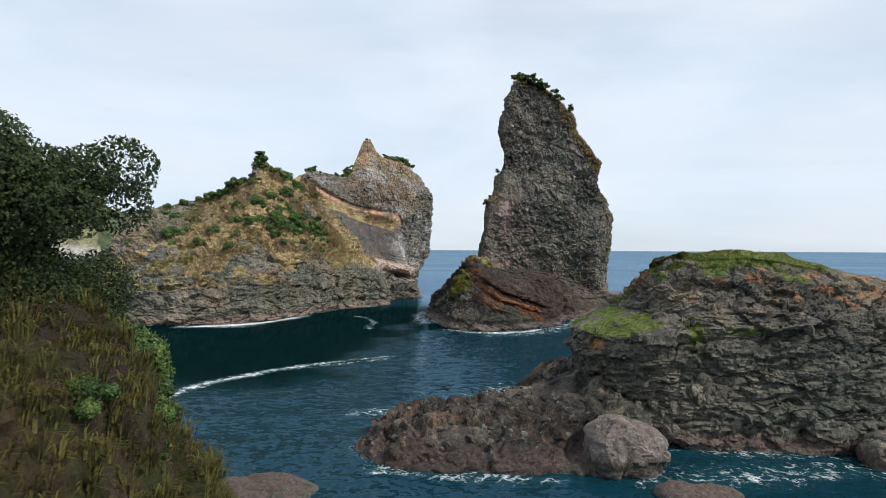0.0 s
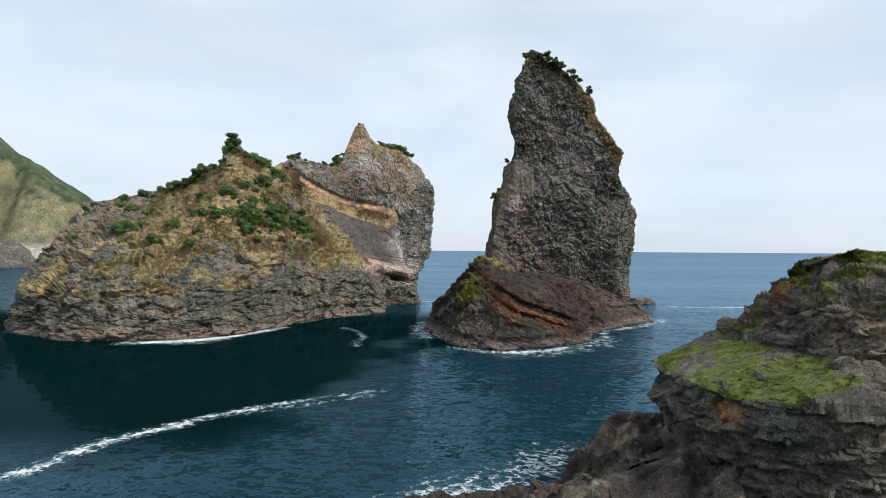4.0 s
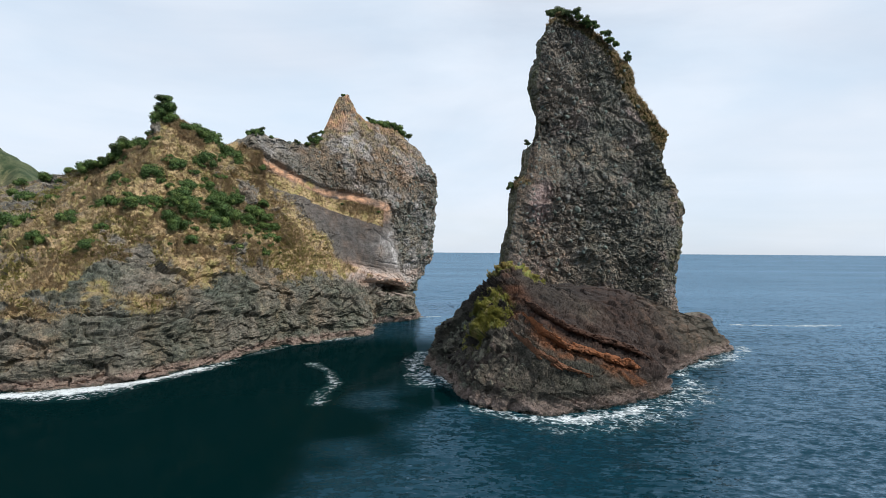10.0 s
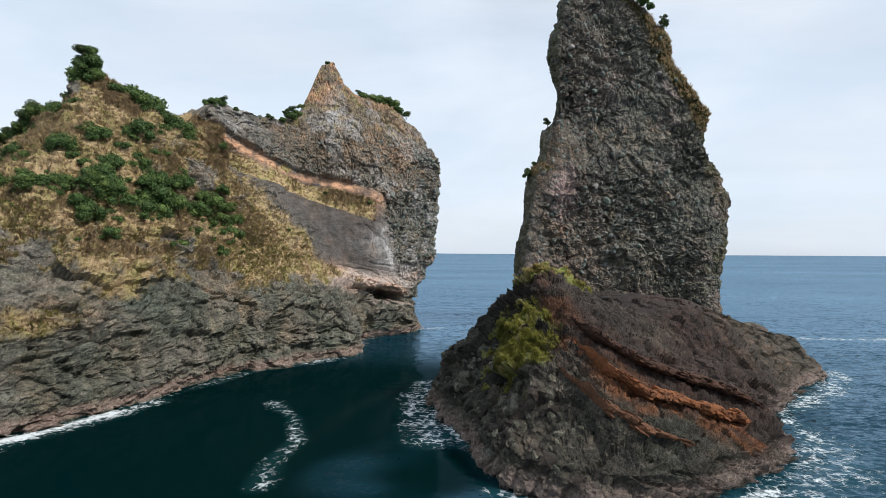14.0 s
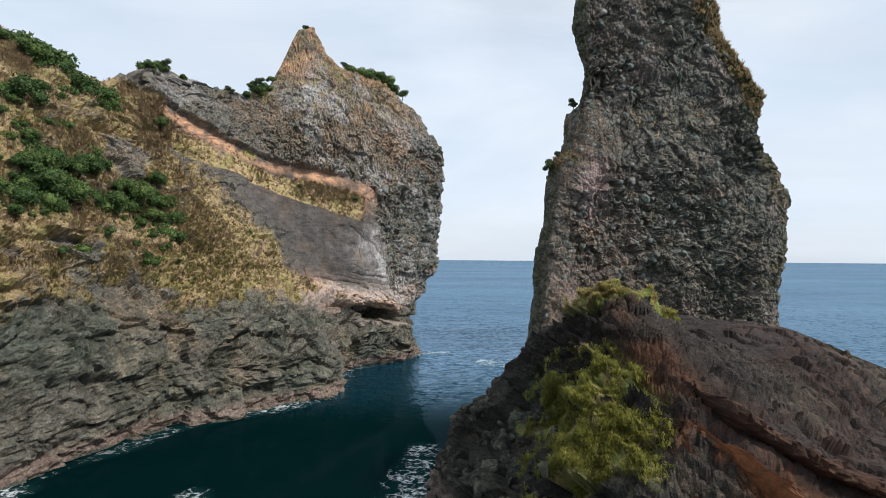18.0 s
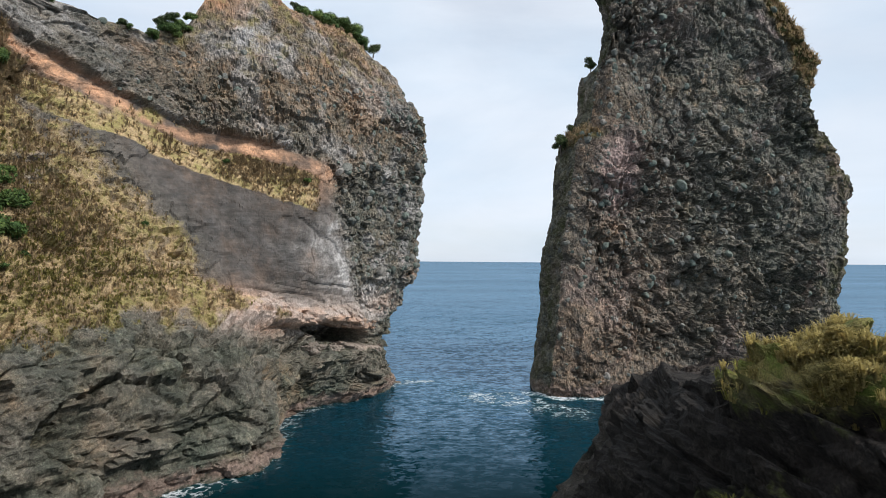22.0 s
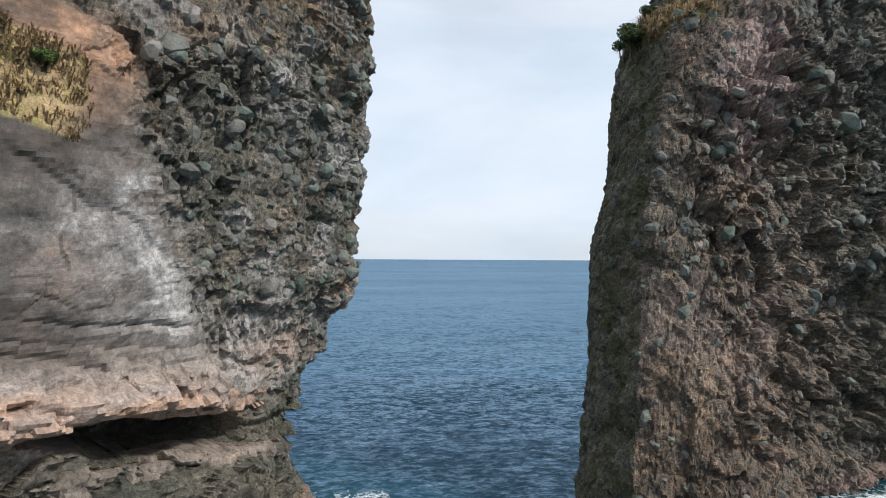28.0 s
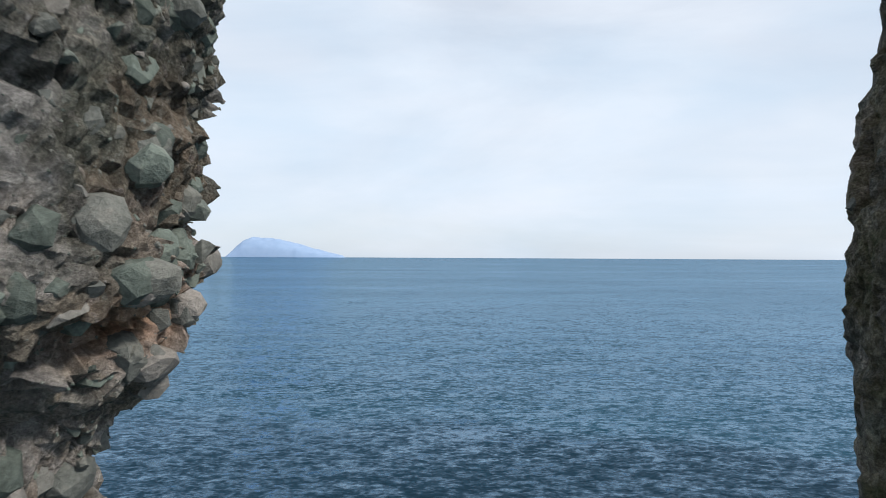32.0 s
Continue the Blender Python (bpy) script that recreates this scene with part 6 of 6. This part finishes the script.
def make_plant(name, height, spread, leaves, leaf, seed, material, label, category, low=False, lean=0.0, group="", dense=0.0):
    """A shrub or tree: trunk with limbs and a crown of separate leaves round several puffs."""
    r = np.random.default_rng(seed)
    top = tagged(new(name, None), label, category, group)
    puffs, limbs = [], []
    n = 9
    for k in range(n):
        a = 2 * math.pi * (k + r.random()) / n
        d = spread * (0.15 + 0.75 * r.random() ** 0.7)
        zc = height * ((0.42 * r.random() + 0.10) * (1.15 - 0.6 * d / spread) - 0.25 * (k % 3 == 0) if low else 0.24 + 0.48 * r.random())
        c = (d * math.cos(a) + lean * zc, d * math.sin(a) * 0.85, zc)
        puffs.append((*c, (0.46 if low else 0.50) * spread * (0.7 + 0.5 * r.random())))
        foot = (0.04 * math.cos(a), 0.04 * math.sin(a), 0.0 if low else height * (0.2 + 0.3 * r.random()))
        mid = ((foot[0] + c[0]) * 0.45 + 0.1 * r.normal() * spread, (foot[1] + c[1]) * 0.45 + 0.1 * r.normal() * spread, foot[2] * 0.4 + c[2] * 0.6)
        limbs.append(limb([foot, mid, c], 0.022 * height + 0.008, 0.008))
    puffs.append((lean * height * 0.5, 0, height * (0.36 if low else 0.6), 0.56 * spread))
    trunk = [limb([(0, 0, -0.25 * height), (lean * 0.1, 0.02, height * 0.25), (lean * 0.5 * height, 0, height * 0.7)], 0.045 * height + 0.01, 0.02)]
    v, f = join(trunk + limbs)
    part("stems" if low else "trunk", raw_mesh("stems" if low else "trunk", v, f, BARK), top)
    vf = []
    if dense:
        cv, cf = ico(2)
        for x, y, z, rad in puffs:
            k = cv * (1 + 0.12 * r.normal(size=(len(cv), 1))) * rad * dense * np.array([1, 1, 0.8])
            vf.append((k + np.array([x, y, z]), np.concatenate([cf, cf[:, 2:]], 1)))
    vf.append(quads_of_leaves(r, crown_points(r, leaves, puffs), leaf))
    v, f = join(vf)
    part("crown", raw_mesh("crown", v, f, material), top)
    return top


def ground_top(P, x, y, reach=0.7):
    """Highest place of a rock mass near x, y."""
    q = P.reshape(-1, 3)
    near = (np.abs(q[:, 0] - x) < reach) & (np.abs(q[:, 1] - y) < reach)
    return float(np.median(np.sort(q[near, 2])[-12:])) if near.any() else 0.0


def set_plants(protos, spots, seed, sink=0.10):
    """Plants at (x, y, z, size); the prototypes stand at the first spots, the rest are copies."""
    r = np.random.default_rng(seed)
    used = set()
    made = []
    for k, (x, y, z, sc) in enumerate(spots):
        p = protos[k % len(protos)]
        m = pose(x, y, z - sink * sc, 0, 0, float(r.random() * 360)) @ Matrix.Diagonal((sc, sc, sc * (0.85 + 0.3 * float(r.random())), 1))
        if p.name in used:
            made.append((p, m))
        else:
            used.add(p.name)
            made.append((None, (p, m)))
    for p, m in made:
        if p is not None:
            copy_thing(p, m)
    for p, m in made:
        if p is None:
            m[0].matrix_basis = m[1]


def scatter(P, weight, count, lo, hi, seed, power=2.0):
    """Random spots (x, y, z, size) on a rock mass, by weight."""
    r = np.random.default_rng(seed)
    q = P.reshape(-1, 3)
    w = np.clip(weight, 0, None)
    k = r.choice(len(q), count, replace=False, p=w / w.sum())
    return [(float(q[i, 0]), float(q[i, 1]), float(q[i, 2]), float(lo + (hi - lo) * r.random() ** power)) for i in k]


def on_crest(P, xy, sizes, reach=0.9):
    return [(x, y, ground_top(P, x, y, reach), sc) for (x, y), sc in zip(xy, sizes)]


def grass(name, P, weight, count, blades, length, width, material, seed, label, bend=True):
    """Tufts of tapered blades, as one stuff object."""
    r = np.random.default_rng(seed)
    q = P.reshape(-1, 3)
    w = np.clip(weight, 0, None)
    k = r.choice(len(q), count, replace=True, p=w / w.sum())
    c = np.repeat(q[k], blades, 0)
    sz = np.repeat(0.6 + 0.8 * r.random(count), blades) * (0.6 + 0.6 * r.random(count * blades)) * length
    n = len(c)
    a = r.random(n) * 2 * np.pi
    dirs = np.stack([np.cos(a), np.sin(a), 0 * a], 1)
    side = np.stack([-np.sin(a), np.cos(a), 0 * a], 1) * (width * (0.6 + 0.8 * r.random((n, 1))))
    base = c + dirs * (0.25 * length * r.random((n, 1))) - np.array([0, 0, 0.05])
    out = (0.25 + 0.75 * r.random((n, 1)))
    mid = base + dirs * sz[:, None] * 0.3 * out + np.array([0, 0, 1]) * sz[:, None] * 0.65
    tip = base + dirs * sz[:, None] * 0.9 * out + np.array([0, 0, 1]) * (sz[:, None] * (0.95 - 0.45 * out))
    v = np.stack([base - side, base + side, mid + side * 0.8, mid - side * 0.8, tip], 1).reshape(-1, 3)
    o = (np.arange(n) * 5)[:, None]
    f = np.concatenate([o + np.array([[0, 1, 2]]), o + np.array([[0, 2, 3]]), o + np.array([[3, 2, 4]])])
    tagged(part(name, raw_mesh(name, v, f, material)), label, "grass", kind="stuff")


SHRUBS = [make_plant("shrub", 0.9, 0.85, 2700, 0.055, 200 + k, LEAF_SHRUB, "dense dark green evergreen shrub on the grassy slope", "shrub", True, group="shrubs on the islet slope", dense=0.72) for k in range(5)]
_q = islet_P.reshape(-1, 3)
_w = islet_veg * (_q[:, 2] < 21) * (blob(_q, (-26, 91, 14.5), (5, 5, 2.6)) + 0.8 * blob(_q, (-19.5, 99.5, 13.5), (4, 5, 2.4)) + 0.10 * (_q[:, 2] > 10) + 0.5 * blob(_q, (-37, 89, 14), (5, 5, 2.5)))
_w *= smooth(110, 106, _q[:, 1] + 0.9 * (_q[:, 0] + 26))
_spots = scatter(islet_P, _w, 160, 0.5, 1.45, 31)
_w2 = islet_veg * (islet_veg > 0.5) * (_q[:, 2] < 21) * (_q[:, 2] > 9.5) * (0.2 + blob(_q, (-21, 98, 12.5), (5, 7, 3)) + 1.2 * blob(_q, (-15.5, 102, 12.2), (4, 4, 2.8)) + blob(_q, (-28, 90, 15), (6, 6, 3))) * (_q[:, 1] - 0.75 * _q[:, 0] < 124)
_spots += scatter(islet_P, _w2, 60, 0.25, 0.6, 37)
_spots += [(-29.3, 94, 24.4, 1.3), (-29.5, 94.1, 23.4, 1.5), (-29.9, 94.2, 22.0, 1.5), (-29.4, 94.0, 25.4, 0.8), (-28.2, 95.4, 22.8, 1.2), (-27.3, 96.4, 22.5, 1.8), (-26.6, 97.4, 22.0, 1.9), (-25.8, 99, 21.2, 1.8), (-25.2, 100.4, 20.8, 1.5), (-29.8, 93.0, 20.4, 1.5)]
_spots += on_crest(islet_P, [(-45, 95.5), (-42.5, 95.6), (-40, 95.6), (-38, 95.4), (-36.5, 95.2), (-34.8, 95), (-33.4, 94.8), (-32.4, 94.6)], [0.8, 1.0, 0.8, 1.2, 1.0, 1.3, 1.5, 1.3])
_spots += on_crest(islet_P, [(-24.2, 105.0), (-23.7, 105.8), (-22.6, 107.2), (-20.2, 111.0), (-19.3, 112.2), (-18.7, 113.2), (-18.2, 113.9), (-17.9, 114.5), (-15.4, 117.0)], [0.8, 0.7, 0.45, 0.4, 0.55, 0.8, 0.7, 0.5, 0.35], 0.4)
_spots += on_crest(islet_P, [(-11.6, 119.6), (-10.6, 120.2), (-9.8, 120.8), (-9.0, 121.3), (-8.2, 122.0), (-7.6, 122.6)], [0.9, 1.2, 1.1, 1.0, 1.1, 0.9])
_spots += on_crest(stack_P, [(19.4, 124.8), (20.4, 124.9), (21.3, 125.0), (22.2, 125.2), (23.2, 125.4), (24.4, 125.8), (25.4, 126.0), (27.6, 126.8)], [0.8, 1.0, 1.0, 0.7, 0.5, 0.9, 0.8, 0.5])
set_plants(SHRUBS, _spots, 32, 0.3)

TREES = [make_plant("tree", 2.0, 0.95, 3000, 0.065, 300 + k, LEAF_DARK, "small windswept dark green tree on a rock crest", "tree", False, 0.15, group="trees on the crests", dense=0.55) for k in range(4)]
_spots = on_crest(islet_P, [(-23.4, 106.0), (-6.6, 123.6), (-29.4, 94.0), (-33.8, 94.9), (-35.0, 95.1), (-36.4, 95.3), (-19.0, 112.8), (-18.6, 113.4), (-20.4, 110.8), (-9.4, 121.0), (-12.0, 119.4)], [0.45, 0.55, 0.8, 0.9, 0.8, 0.6, 0.5, 0.4, 0.35, 0.4, 0.4])
_spots += on_crest(stack_P, [(15.6, 124.6), (16.6, 124.6), (17.6, 124.7), (14.9, 124.4), (19.0, 124.8), (20.6, 125.0), (24.2, 125.7), (27.4, 126.6), (27.9, 126.9)], [0.9, 1.0, 0.85, 0.7, 0.8, 0.6, 0.6, 0.6, 0.5])
_spots += [(9.0, 123.6, 19.5, 0.75), (9.9, 123.8, 20.9, 0.4), (11.5, 123.6, 26.3, 0.5)]
set_plants(TREES, _spots, 33, 0.4)

BANK_TREES = [make_plant("tree", 2.6, 1.3, 15000, 0.036, 400 + k, LEAF_BANK, "dense dark green coastal tree leaning from the bank", "tree", False, 0.25, group="trees on the bank") for k in range(2)]
_spots = [(-6.95, 9.9, 9.3, 1.05), (-7.8, 9.0, 9.8, 1.2), (-8.8, 10.0, 9.8, 1.25), (-7.5, 7.4, 10.2, 0.95), (-6.5, 10.2, 8.1, 0.8), (-7.2, 9.8, 8.0, 0.95), (-10.2, 9.2, 10.6, 1.25)]
set_plants(BANK_TREES, _spots, 34)
BANK_SHRUBS = [make_plant("shrub", 1.0, 0.85, 5000, 0.04, 420 + k, LEAF_SHRUB, "bushy green shrub on the earthy bank", "shrub", True, group="shrubs on the bank", dense=0.8) for k in range(2)]
_q = bank_P.reshape(-1, 3)
_w = (_q[:, 2] > 6.8) * (_q[:, 1] > 3) * (_q[:, 1] < 13) * (_q[:, 0] < -4.4) * (_q[:, 0] > -9)
set_plants(BANK_SHRUBS, scatter(bank_P, _w, 16, 0.5, 1.1, 35) + [(-5.2, 9.5, 7.5, 1.0), (-5.5, 10.0, 8.0, 1.1), (-5.0, 9.0, 6.9, 0.8), (-6.2, 9.6, 8.4, 1.1), (-5.9, 8.6, 8.2, 0.9)], 36)

# grass
_q = islet_P.reshape(-1, 3)
_front = (_q[:, 1] - 0.75 * _q[:, 0] < 131) * (islet_veg > 0.35)
grass("dry_grass", islet_P, islet_veg * _front * (0.25 + smooth(-0.1, 0.3, fbm(_q * 0.25, 3, 600))) * (0.25 + 0.75 * smooth(-40, -29, _q[:, 0])), 25000, 5, 0.32, 0.022, GRASS_DRY, 41, "dry tan tussock grass covering the islet slope")
grass("green_grass", islet_P, islet_veg * _front * (smooth(0.0, 0.4, fbm(_q * 0.25, 3, 601)) * smooth(20, 14, _q[:, 2]) * smooth(106, 102, _q[:, 1]) * (1 + smooth(-29, -36, _q[:, 0])) + 1.3 * blob(_q, (-15.5, 102.5, 10.8), (4, 4.5, 2.2))), 6500, 9, 0.24, 0.018, GRASS_GREEN, 42, "yellow green tussock grass on the islet slope")
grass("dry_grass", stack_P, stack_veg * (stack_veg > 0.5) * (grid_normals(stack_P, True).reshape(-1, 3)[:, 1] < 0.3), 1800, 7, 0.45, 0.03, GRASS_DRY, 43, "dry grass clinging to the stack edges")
_tq = tuff_P.reshape(-1, 3)
grass("green_grass", tuff_P, np.clip(tuff_veg - 0.35, 0, 1) * (_tq[:, 2] < 8.0) * smooth(-0.15, 0.15, fbm(_tq * 1.5, 2, 648)), 5200, 14, 0.24, 0.012, GRASS_LUSH, 44, "lush green tussock grass on the tuff ridge")
grass("dry_grass", tuff_P, np.clip(tuff_veg - 0.35, 0, 1) * (_tq[:, 2] > 6.6) * smooth(-0.05, 0.2, fbm(_tq * 1.6, 2, 649)), 1500, 14, 0.22, 0.012, GRASS_YELLOW, 45, "yellowish tussock grass on the ridge top")
_hq = head_P.reshape(-1, 3)
grass("green_grass", head_P, np.clip(head_veg - 0.45, 0, 1) * (_hq[:, 1] < 40), 6000, 7, 0.12, 0.012, GRASS_TURF, 46, "short green grass on the headland top")
_bq = bank_P.reshape(-1, 3)
grass("dry_grass", bank_P, (_bq[:, 2] > 3.5) * (_bq[:, 1] > 2) * (_bq[:, 1] < 14) * (_bq[:, 0] > -10) * np.clip(bank_veg, 0.1, 1), 1700, 16, 0.38, 0.012, GRASS_BANK, 47, "long brown and green grass hanging on the bank")
